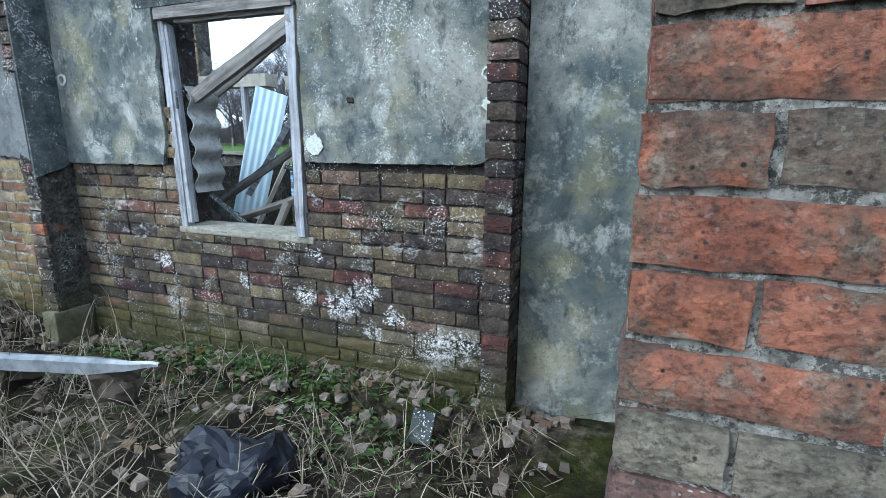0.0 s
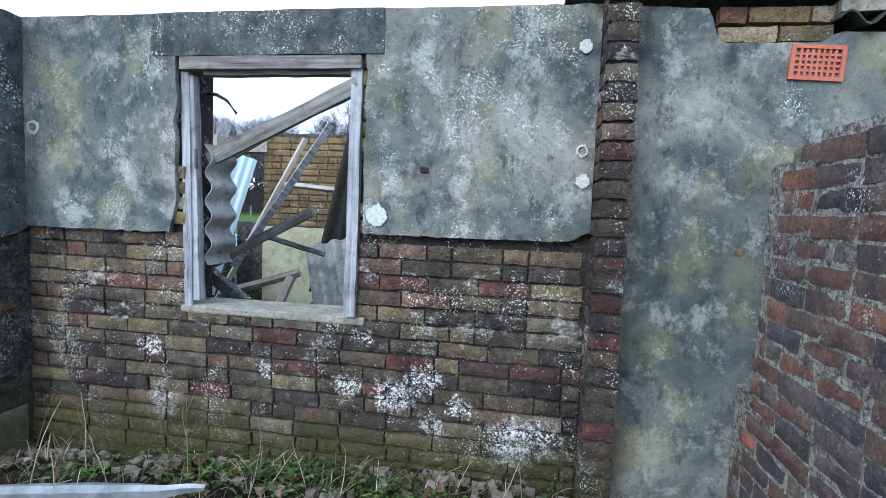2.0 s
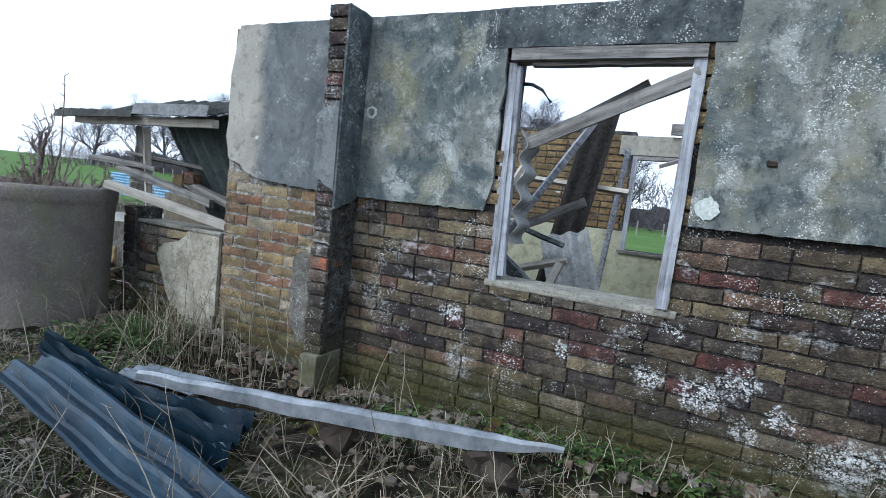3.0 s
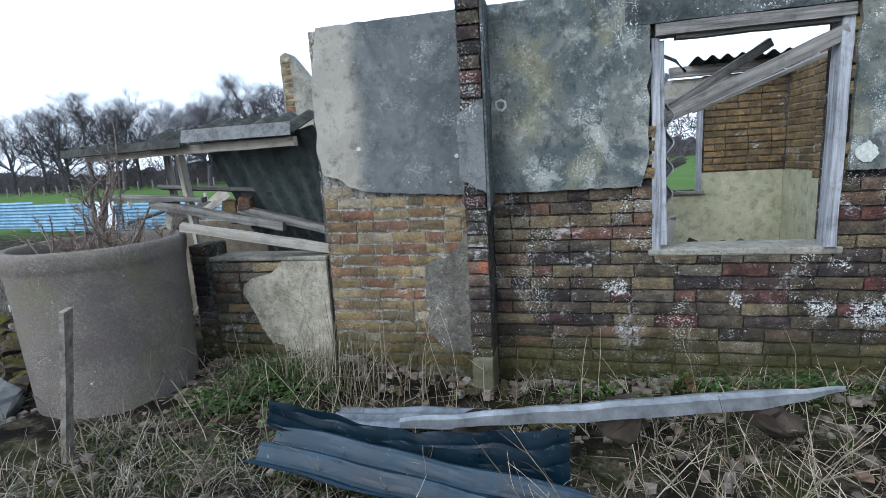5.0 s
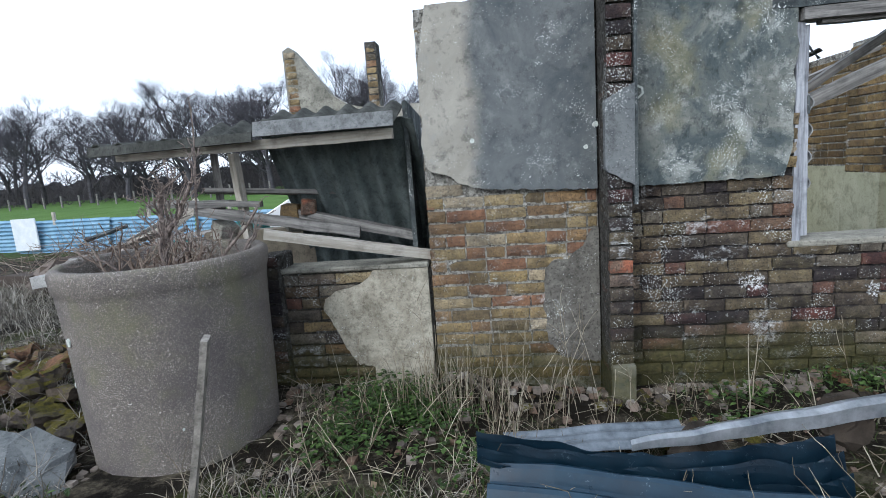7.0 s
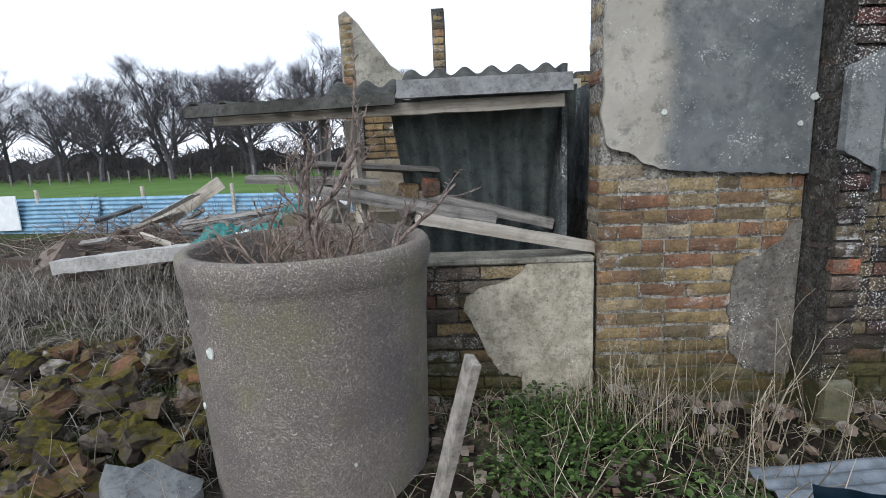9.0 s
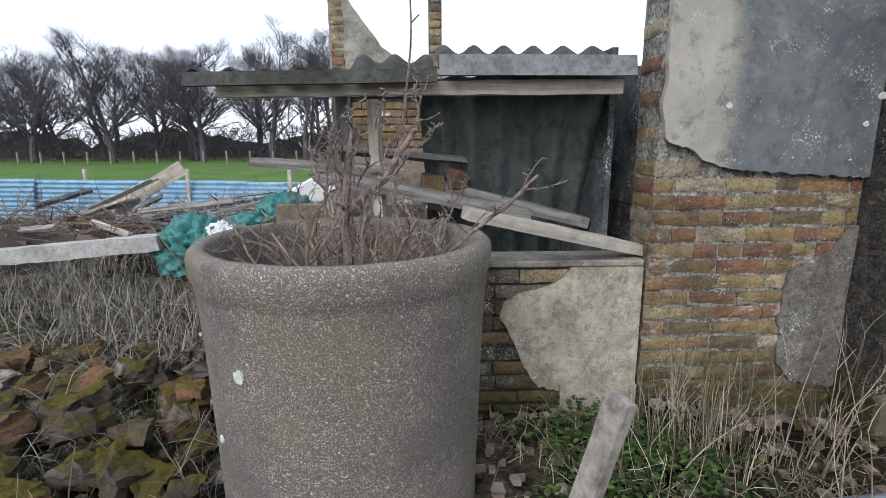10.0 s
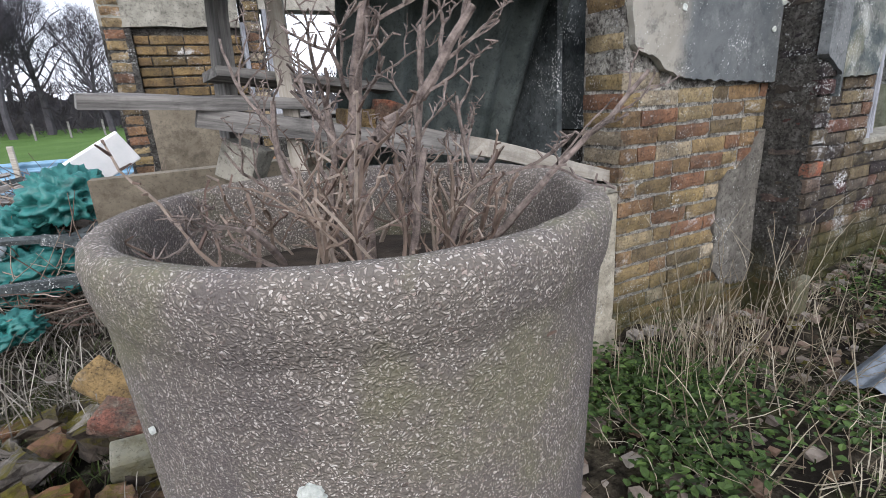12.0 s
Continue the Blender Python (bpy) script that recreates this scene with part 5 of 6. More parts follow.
field_of("dry_grass", "dry straw-coloured grass on the rough strip", M_STRAW, 3600, clumpy(-4.1, 1.45, -2.5, -0.06, 2.4, 0.1, 1), 0.03, 0.15, 0.0022, (0.3, 1.6), seed=1)
field_of("dry_grass", "tall dry grass tufts at the wall foot", M_STRAW, 260, lambda r: (r.gauss(-2.98, 0.2), min(-0.12, r.gauss(-0.36, 0.1)), r.uniform(0.6, 1.1)), 0.12, 0.5, 0.002, (0.05, 0.5), seed=2)
field_of("green_grass", "green grass and moss on the rough strip", M_GREEN, 2400, clumpy(-4.0, 1.3, -2.4, -0.06, 1.7, 0.06, 7), 0.02, 0.085, 0.0028, (0.3, 1.4), seed=3)
field_of("green_grass", "short green growth along the wall foot", M_GREEN, 1200, lambda r: (r.gauss(-0.35, 0.55), -0.05 - abs(r.gauss(0, 0.14)), r.uniform(0.6, 1.2)), 0.03, 0.1, 0.003, (0.3, 1.2), seed=4)
field_of("green_grass", "green weeds and grass on the open strip", M_GREEN, 2600, clumpy(-4.0, -1.9, -2.5, -1.1, 2.2, -0.05, 12), 0.03, 0.11, 0.0035, (0.4, 1.5), seed=13)
field_of("dry_grass", "matted dry grass on the open strip", M_STRAW_GREY, 2600, clumpy(-4.0, -1.6, -2.5, -0.9, 2.6, -0.05, 15), 0.04, 0.16, 0.0022, (0.8, 1.8), seed=14)
field_of("dead_grass", "grey dead grass behind the planter", M_STRAW_GREY, 11000, clumpy(-9.5, -4.75, 0.5, 4.6, 1.4, -0.25, 3), 0.12, 0.42, 0.003, (0.3, 1.5), seed=5)
field_of("dead_grass", "grey dead grass on the rubble bank", M_STRAW_GREY, 2600, clumpy(-7.2, -4.6, -2.2, 0.8, 1.8, 0.05, 5), 0.06, 0.25, 0.0026, (0.4, 1.6), seed=6)
field_of("green_grass", "green grass among the rubble", M_GREEN, 3000, clumpy(-7.2, -4.6, -2.2, 1.4, 1.6, 0.08, 6), 0.04, 0.14, 0.003, (0.3, 1.3), seed=7)


def leaf_patch(name, label, spots, seed):
    """Low nettles and weeds: small cupped leaves on short stalks."""
    r = random.Random(seed)
    bm = bmesh.new()
    for cx, cy, rad, n, hmax in spots:
        for k in range(n):
            x, y = r.gauss(cx, rad), min(-0.06, r.gauss(cy, rad * 0.8))
            z = land(x, y) + r.uniform(0.01, hmax)
            s = r.uniform(0.008, 0.02)
            a = r.uniform(0, 6.28)
            d, u = Vector((math.cos(a), math.sin(a), r.uniform(-0.3, 0.5))).normalized(), Vector((-math.sin(a), math.cos(a), r.uniform(-0.3, 0.3)))
            c = Vector((x, y, z))
            vs = [bm.verts.new(c + d * s * p + u * s * q + Vector((0, 0, s * w))) for p, q, w in ((-1, 0, 0), (-0.3, -0.65, 0.2), (0.4, -0.5, 0.15), (1.1, 0, -0.1), (0.4, 0.5, 0.15), (-0.3, 0.65, 0.2))]
            bm.faces.new((vs[0], vs[1], vs[2], vs[3]))
            bm.faces.new((vs[0], vs[3], vs[4], vs[5]))
    return tagged(part(name, bm, M_LEAF), label, "weeds", kind="stuff")


leaf_patch("weeds", "low green weeds between the planter and the wall", [(-3.3, -0.35, 0.16, 1300, 0.12), (-3.1, -0.5, 0.14, 600, 0.1), (-3.45, -0.75, 0.12, 500, 0.1), (-2.8, -0.9, 0.15, 350, 0.08)], 21)
leaf_patch("weeds", "low green weeds along the front wall", [(-0.3, -0.2, 0.12, 420, 0.08), (-0.75, -0.22, 0.14, 240, 0.06), (0.15, -0.3, 0.12, 160, 0.06), (-1.4, -0.35, 0.15, 300, 0.06), (0.5, -0.5, 0.2, 250, 0.06), (-4.75, -1.35, 0.12, 350, 0.1)], 22)


def dead_stems(name, label, spots, seed, mat):
    """Thin bramble and dock stems, kinked and branching."""
    r = random.Random(seed)
    bm = bmesh.new()
    for cx, cy, rx, ry, n, h0, h1, lean in spots:
        for k in range(n):
            x, y = r.uniform(cx - rx, cx + rx), r.uniform(cy - ry, cy + ry)
            if (x - PX) ** 2 + (y - PY) ** 2 < 0.28 or y > -0.05:
                continue
            h = r.uniform(h0, h1)
            d = Vector((r.uniform(-1, 1) * lean, r.uniform(-1, 1) * lean, 1))
            pts, dd = wander(r, Vector((x, y, land(x, y) - 0.02)), d, h, 6, 0.12)
            tube(bm, pts, r.uniform(0.002, 0.0042), 0.0012, 4)
            for q in pts[2:]:
                if r.random() < 0.55:
                    e, _ = wander(r, q, dd + Vector((r.uniform(-1, 1), r.uniform(-1, 1), r.uniform(-0.2, 0.6))), h * r.uniform(0.15, 0.4), 3, 0.2)
                    tube(bm, e, 0.0016, 0.0008, 3)
    return tagged(part(name, bm, mat), label, "stems", kind="stuff")


dead_stems("dead_stems", "tangle of dead bramble and weed stems", [(-0.9, -1.35, 0.6, 0.4, 95, 0.15, 0.5, 1.2), (0.0, -1.15, 0.6, 0.45, 80, 0.15, 0.42, 1.2), (-1.0, -0.45, 1.0, 0.2, 20, 0.2, 0.5, 0.4), (0.75, -0.5, 0.4, 0.3, 40, 0.08, 0.3, 1.2)], 31, M_STRAW)
dead_stems("dead_stems", "dry upright stems by the pilaster", [(-2.6, -0.35, 0.5, 0.16, 46, 0.2, 0.65, 0.3), (-3.0, -0.8, 0.5, 0.3, 40, 0.15, 0.5, 0.7), (-2.9, -1.6, 0.9, 0.4, 60, 0.1, 0.4, 0.9)], 32, M_STRAW)
dead_stems("dead_stems", "dead brambles on the rubble bank", [(-5.4, -0.9, 0.8, 0.6, 60, 0.1, 0.4, 1.0), (-4.75, -1.5, 0.3, 0.3, 20, 0.2, 0.5, 0.6)], 33, M_STRAW_GREY)
# fallen litter: straws lying flat
r_ = random.Random(41)
bm = bmesh.new()
for k in range(1900):
    x, y = (r_.uniform(-4.0, 1.4), r_.uniform(-2.3, -0.06)) if k % 4 else (r_.uniform(-7, -4.7), r_.uniform(-1.8, 1.0))
    a, ln = r_.uniform(0, 6.28), r_.uniform(0.03, 0.2)
    p = Vector((x, y, land(x, y) + r_.uniform(0.004, 0.03)))
    tube(bm, [p, p + Vector((math.cos(a), math.sin(a), r_.uniform(-0.1, 0.25))) * ln], r_.uniform(0.0012, 0.003), 0.001, 3)
tagged(part("straw_litter", bm, M_STRAW), "flattened straw and twig litter on the soil", "litter", kind="stuff")
bm = bmesh.new()
for k in range(420):
    x, y = r_.uniform(-3.6, 1.4), r_.uniform(-1.8, -0.06)
    s, a = r_.uniform(0.012, 0.03), r_.uniform(0, 6.28)
    p = Vector((x, y, land(x, y) + 0.012))
    d, u = Vector((math.cos(a), math.sin(a), r_.uniform(-0.5, 0.5))) * s, Vector((-math.sin(a), math.cos(a), r_.uniform(-0.5, 0.5))) * s * 0.6
    bm.faces.new([bm.verts.new(q) for q in (p - d, p - u, p + d, p + u)])
tagged(part("leaf_litter", bm, mat_island("dead_leaves", [(0.0, (0.05, 0.035, 0.022)), (0.5, (0.13, 0.09, 0.055)), (1.0, (0.24, 0.19, 0.13))])), "dead brown leaves on the soil", "litter", kind="stuff")

# ---------------------------------------------------------------- debris heap, tarpaulin, fence
r_ = random.Random(51)
for k in range(46):
    x, y = r_.uniform(-9.0, -5.1), r_.uniform(3.4, 5.2)
    if k > 30:
        x, y = r_.uniform(-5.9, -4.8), r_.uniform(1.6, 3.2)
    a, ln = r_.uniform(-0.7, 0.7), r_.uniform(0.4, 1.3)
    z = land(x, y) + r_.uniform(0.25, 0.6)
    m_ = r_.choice((M_WOOD_X, M_WOOD_PALE, M_LINTEL, M_WOOD_X))
    timber("scrap_timber", "grey scrap timber in the debris heap", (x, y, z), (x + math.cos(a) * ln, y + math.sin(a) * ln, z + r_.uniform(-0.25, 0.25)), r_.uniform(0.03, 0.09), r_.uniform(0.02, 0.05), m_, r_.uniform(0, 90), k, group="debris heap")
bm = bmesh.new()
for k in range(2300):
    x, y = (r_.uniform(-9.5, -4.9), r_.uniform(3.2, 5.4)) if k % 3 else (r_.uniform(-6.0, -4.75), r_.uniform(1.5, 3.3))
    p = Vector((x, y, land(x, y) + r_.uniform(0.0, 0.3 + 0.32 * max(0.0, 1.0 - abs(y - 3.9) / 1.4))))
    pts, _ = wander(r_, p, Vector((r_.uniform(-1, 1), r_.uniform(-1, 1), r_.uniform(-0.2, 0.8))), r_.uniform(0.15, 0.7), 4, 0.2)
    tube(bm, pts, r_.uniform(0.003, 0.009), 0.002, 3)
tagged(part("brushwood", bm, M_TWIG), "heap of brushwood and dead stalks", "brushwood", kind="stuff")
bm = bmesh.new()
for k in range(110):
    x, y = r_.uniform(-9.3, -5.0), r_.uniform(3.2, 5.0)
    s = r_.uniform(0.12, 0.34)
    mtx = pose(x, y, land(x, y) + 0.18, r_.uniform(-30, 30), r_.uniform(-30, 30), r_.uniform(0, 360))
    box(bm, -s, s, -s * 0.7, s * 0.7, -s * 0.35, s * 0.35, mtx)
rough_up(bm, 0.05, 4, 3)
tagged(part("rubble", bm, mat_island("dark_rubble", [(0.0, (0.04, 0.03, 0.025)), (0.5, (0.10, 0.08, 0.065)), (1.0, (0.16, 0.13, 0.11))])), "dark rubble under the brushwood", "rubble", kind="stuff")
bm, m = beam_between((-7.75, 2.05, 0.3), (-6.32, 2.0, 0.43), 0.16, 0.13, 0, 0.012, 6, 12)
o = part("concrete_post", bm, mat_plain_cement("pale_concrete", (0.26, 0.26, 0.25), (0.42, 0.42, 0.40), 5))
o.matrix_basis = m
tagged(o, "pale concrete post lying on the dead grass", "post")
timber("scrap_board", "pale board leaning on the debris heap", (-8.5, 5.0, 0.35), (-7.45, 4.9, 0.95), 0.04, 0.2, M_WOOD_PALE, 10, 71)
sheet_thing("white_sheet", "white plastic sheet lying on the debris heap", 0.9, 0.32, basis((-8.55, 4.75, 0.42), (0.9, 0.1, 0.42), (0.2, -0.6, 0.1)), mat_two("white_plastic", (0.62, 0.64, 0.64), (0.76, 0.78, 0.78), 5, 0.5, 0.1), 0.3, 0.01, 4)
bm = rough_up(bevelled(boxes((-0.24, 0.24, -0.02, 0.02, -0.09, 0.09)), 0.006), 0.006, 5)
o = part("white_board", bm, mat_two("white_board_paint", (0.68, 0.7, 0.7), (0.8, 0.8, 0.8), 7, 0.6, 0.1))
o.matrix_basis = pose(-5.28, 2.8, 0.74, 15, -28, 5) @ Matrix.Diagonal((1.35, 1, 1.35, 1))
tagged(o, "white broken board propped on the debris", "board")


def cloth_lump(name, label, mat, x, y, z, sx, sy, sz, seed):
    bm = bmesh.new()
    bmesh.ops.create_icosphere(bm, subdivisions=5, radius=1.0)
    for v in bm.verts:
        p = v.co.copy()
        ridge = 1 - abs(noise.noise(p * 1.9 + Vector((seed, 0, 0)))) * 2.0
        ridge2 = 1 - abs(noise.noise(p * 4.5 + Vector((0, seed, 0)))) * 2.0
        ridge3 = 1 - abs(noise.noise(p * 10 + Vector((seed, seed, 0)))) * 2.0
        k = 0.6 + 0.34 * ridge + 0.26 * ridge2 + 0.12 * ridge3
        v.co = Vector((p.x * sx * k, p.y * sy * k, max(p.z, -0.45) * sz * k))
    o = part(name, bm, mat, smooth=True)
    o.location = (x, y, z)
    return tagged(o, label, "tarpaulin")


M_TARP = mat_two("green_tarpaulin", (0.008, 0.075, 0.07), (0.04, 0.21, 0.19), 9, 0.45, 0.4, spec=0.4)
cloth_lump("tarpaulin", "crumpled turquoise tarpaulin on the debris", M_TARP, -6.12, 2.2, 0.3, 0.3, 0.3, 0.3, 1.0)
cloth_lump("tarpaulin", "crumpled turquoise tarpaulin on the debris", M_TARP, -5.35, 2.3, 0.6, 0.24, 0.25, 0.2, 4.0)
cloth_lump("tarpaulin", "torn turquoise tarpaulin among the dead grass", M_TARP, -5.75, 2.4, 0.36, 0.3, 0.28, 0.22, 7.0)
cloth_lump("tarpaulin", "flattened turquoise tarpaulin on the debris", M_TARP, -5.6, 2.1, 0.2, 0.34, 0.26, 0.16, 12.0)
cloth_lump("tarpaulin", "scrap of turquoise tarpaulin by the rubble", M_TARP, -5.62, 1.5, 0.1, 0.16, 0.14, 0.1, 15.0)
cloth_lump("plastic_sheet", "crumpled pale plastic wrapped in the tarpaulin", mat_two("pale_plastic", (0.45, 0.5, 0.52), (0.68, 0.7, 0.7), 9, 0.4, 0.3), -5.85, 2.1, 0.36, 0.16, 0.14, 0.2, 9.0)
# support under the tarpaulins: earth and brick heap
bm = bmesh.new()
bmesh.ops.create_icosphere(bm, subdivisions=4, radius=1)
for v in bm.verts:
    v.co = Vector((v.co.x * 0.55, v.co.y * 0.6, max(v.co.z, -0.1) * 0.5))
rough_up(bm, 0.16, 4, 2)
rough_up(bm, 0.05, 15, 2)
o = part("spoil_heap", bm, mat_two("spoil_earth", (0.025, 0.02, 0.016), (0.12, 0.10, 0.08), 14, 0.95, 1.0), smooth=False)
o.location = (-5.55, 2.65, -0.05)
tagged(o, "heap of earth and debris under the tarpaulins", "heap")


def build_fence():
    root = thing("sheet_fence", "low fence of blue corrugated steel sheets beside the field", "fence", -9, 6.2, 0)

    def sheet(x0, y0, x1, y1, z, h, lean, mat, sd):
        d = Vector((x1 - x0, y1 - y0, 0))
        o = part("sheet", corrugated(bmesh.new(), d.length, h, 0.12, 0.02, 0.003, 8, 5, crumple(sd, 0.03)), mat, root)
        o.matrix_basis = Matrix.Translation((9, -6.2, 0)) @ basis((x0, y0, z), d, (lean * 0.3, lean, 1))
    for sd, (x0, y0, x1, y1, top, lean) in enumerate(((-24.5, 12.0, -20.9, 11.5, 0.66, 0.1), (-21.0, 11.4, -17.3, 11.1, 0.55, 0.1), (-17.4, 11.1, -14.0, 10.7, 0.49, 0.15), (-14.1, 10.8, -11.0, 10.2, 0.46, 0.15), (-11.1, 10.3, -8.4, 9.6, 0.5, 0.3), (-8.6, 9.5, -6.0, 9.0, 0.55, 0.5), (-6.2, 9.1, -3.2, 8.6, 0.58, 0.3))):
        sheet(x0, y0, x1, y1, top - 1.0, 1.0, lean, M_FENCE, sd + 1)
    part("panel", boxes((-8.3, -7.5, 4.72, 4.76, -0.4, 0.58)), mat_two("white_panel", (0.55, 0.6, 0.62), (0.7, 0.73, 0.74), 4, 0.6, 0.1), root, "pale panel in the fence")
    for x, y in ((-19.0, 11.4), (-16.0, 11.1), (-12.6, 10.7), (-9.8, 10.1), (-7.2, 9.5)):
        part("post", rough_up(bevelled(boxes((x + 9 - 0.04, x + 9 + 0.04, y - 6.2 - 0.04, y - 6.2 + 0.04, -0.8, 0.72)), 0.006), 0.006), M_WOOD_PALE, root)


M_FENCE = mat_two("faded_blue_steel", (0.10, 0.22, 0.33), (0.22, 0.36, 0.47), 3, 0.5, 0.2, metal=0.1, spec=0.4)
build_fence()
bm = bmesh.new()
r_ = random.Random(61)
root = thing("field_fence", "thin wooden post fence at the foot of the wood", "fence", -40, 40, 0)
for k in range(46):
    x = -85 + k * 2.0
    y = 41 - 0.04 * x
    part("post", boxes((x + 40 - 0.06, x + 40 + 0.06, y - 40 - 0.06, y - 40 + 0.06, land(x, y) - 0.1, land(x, y) + 1.1)), M_WOOD_X, root)


# ---------------------------------------------------------------- bare trees beyond the field
M_TREE = mat_two("bare_tree_bark", (0.05, 0.048, 0.056), (0.10, 0.095, 0.105), 2, 0.95, 0.5)
M_TWIGFAR = mat_two("far_twigs", (0.06, 0.057, 0.068), (0.11, 0.105, 0.12), 2, 0.95, 0.2)


def grow(bm, tw, rng, p, d, length, r, depth):
    pts, dd = wander(rng, p, d, length, 4, 0.12, 0.2)
    tube(bm, pts, r, r * 0.68, 5 if r > 0.05 else 3)
    if depth == 0:
        for q in pts[1:]:
            for k in range(4):
                e = q + Vector((rng.uniform(-1, 1), rng.uniform(-1, 1), rng.uniform(-0.2, 1))).normalized() * rng.uniform(0.4, 1.0)
                s = Vector((rng.uniform(-1, 1), rng.uniform(-1, 1), 0)).normalized() * 0.009
                mid = q.lerp(e, 0.5) + Vector((rng.uniform(-1, 1), rng.uniform(-1, 1), rng.uniform(-1, 1))) * 0.08
                tw.faces.new([tw.verts.new(v) for v in (q - s, mid - s * 0.6, e, mid + s * 0.6)])
        return
    n = rng.choice((3, 3, 4)) if depth > 1 else 3
    for k in range(n):
        q = pts[rng.choice((2, 3, 4, 4))]
        side = Vector((rng.uniform(-1, 1), rng.uniform(-1, 1), rng.uniform(-0.25, 0.55)))
        grow(bm, tw, rng, q, dd * 0.75 + side * 0.85, length * rng.uniform(0.6, 0.82), r * rng.uniform(0.52, 0.68), depth - 1)


def build_tree(seed, height=10.0):
    """A leader with rising limbs from low down, an open oval crown."""
    rng = random.Random(seed)
    root = thing("bare_tree", "tall bare winter tree at the edge of the wood", "tree", group="trees beyond the field")
    bm, tw = bmesh.new(), bmesh.new()
    pts, dd = wander(rng, Vector((0, 0, -0.3)), Vector((0, 0, 1)), height * 0.72, 12, 0.09, 0.12)
    tube(bm, pts, 0.27, 0.05, 7)
    for k in range(15):
        i = rng.randrange(3, 13)
        a = 2.4 * k + rng.uniform(-0.5, 0.5)
        up = 0.55 + 0.09 * i
        ln = height * (0.27 - 0.011 * i) * rng.uniform(0.8, 1.25)
        grow(bm, tw, rng, pts[i], Vector((math.cos(a), math.sin(a), up)), ln, 0.10 - 0.005 * i, 3)
    part("trunk", bm, M_TREE, root)
    part("crown", tw, M_TWIGFAR, root, "fine bare twigs")
    return root


protos = [build_tree(s) for s in (3, 8, 15, 23)]
r_ = random.Random(71)
spots = [(-33.0, 46, 1.0), (-25.2, 47, 0.95), (-19.0, 48, 1.02), (-13.5, 50, 1.0), (-41, 47, 0.92), (-47, 49, 0.8), (-54, 48, 0.95), (-61, 50, 1.0), (-68, 52, 1.05), (-77, 52, 0.95), (-86, 53, 1.0),
         (-29, 53, 0.9), (-37.5, 52, 0.85), (-22, 54, 0.95), (-51, 55, 0.9), (-65, 58, 0.9), (-9, 47, 0.75), (-5, 52, 0.7), (2, 54, 0.7), (-16, 56, 0.9), (-44, 55, 0.9), (-72, 56, 0.95), (-57.5, 54, 0.9), (-11, 60, 0.9), (-96, 52, 1.0), (-34.5, 57, 1.0), (-27, 50, 0.85), (-40, 59, 1.0), (-31, 60, 1.0), (-24, 61, 1.05), (-48.5, 60, 1.0), (-18, 62, 1.0), (-69, 61, 1.0), (-79, 58, 1.0), (-37, 64, 1.1), (-15, 45.5, 0.8), (-53, 62, 1.0)]
for k, (x, y, s) in enumerate(spots):
    if k < 4:
        o = protos[k]
    else:
        o = copy_thing(protos[k % 4], Matrix())
    o.matrix_basis = pose(x, y, land(x, y), 0, 0, r_.uniform(0, 360)) @ Matrix.Diagonal((s * 1.3, s * 1.3, s * 1.24, 1))
# solid mass of thicket behind, with an uneven top
bm = bmesh.new()
rows = []
for i in range(281):
    x = -115 + i * 0.55
    h = 2.6 + 1.7 * noise.noise(Vector((x * 0.1, 3, 0))) + 0.9 * noise.noise(Vector((x * 0.6, 5, 0))) + 0.5 * noise.noise(Vector((x * 2.2, 7, 0)))
    z = land(x, 62)
    rows.append([bm.verts.new((x, 61 + 0.6 * noise.noise(Vector((x * 0.9, k, 2))) + k * 0.7, z - 0.5 + (h + 0.5) * f)) for k, f in enumerate((0.0, 0.4, 0.8, 1.0, 0.7, 0.0))])
for a_, b_ in zip(rows, rows[1:]):
    for j in range(5):
        bm.faces.new((a_[j], b_[j], b_[j + 1], a_[j + 1]))
tagged(part("thicket", bm, mat_two("far_thicket", (0.035, 0.034, 0.04), (0.085, 0.08, 0.085), 0.9, 0.95, 0.6)), "dark bare thicket behind the trees", "thicket", kind="stuff")
# dark undergrowth and hedge below the trees
bm = bmesh.new()
for k in range(22000):
    x = r_.uniform(-110, 30)
    y = r_.uniform(47, 62)
    top = 3.0 + 2.0 * noise.noise(Vector((x * 0.12, 0, 1))) + 0.03 * max(0, x + 40)
    p = Vector((x, y, land(x, y) + r_.uniform(0, max(0.5, top))))
    d = Vector((r_.uniform(-1, 1), r_.uniform(-0.5, 0.5), r_.uniform(-0.2, 1.4))) * 0.7
    s = Vector((r_.uniform(-1, 1), 0, r_.uniform(-1, 1))) * 0.05
    bm.faces.new([bm.verts.new(v) for v in (p - s, p + d, p + s, p - d * 0.6)])
tagged(part("undergrowth", bm, mat_two("winter_undergrowth", (0.03, 0.028, 0.032), (0.075, 0.07, 0.07), 0.6, 0.95, 0.2)), "dark leafless undergrowth below the trees", "undergrowth", kind="stuff")


# ---------------------------------------------------------------- bricks, piece by piece
COURSE, STRETCH = 0.0765, 0.236


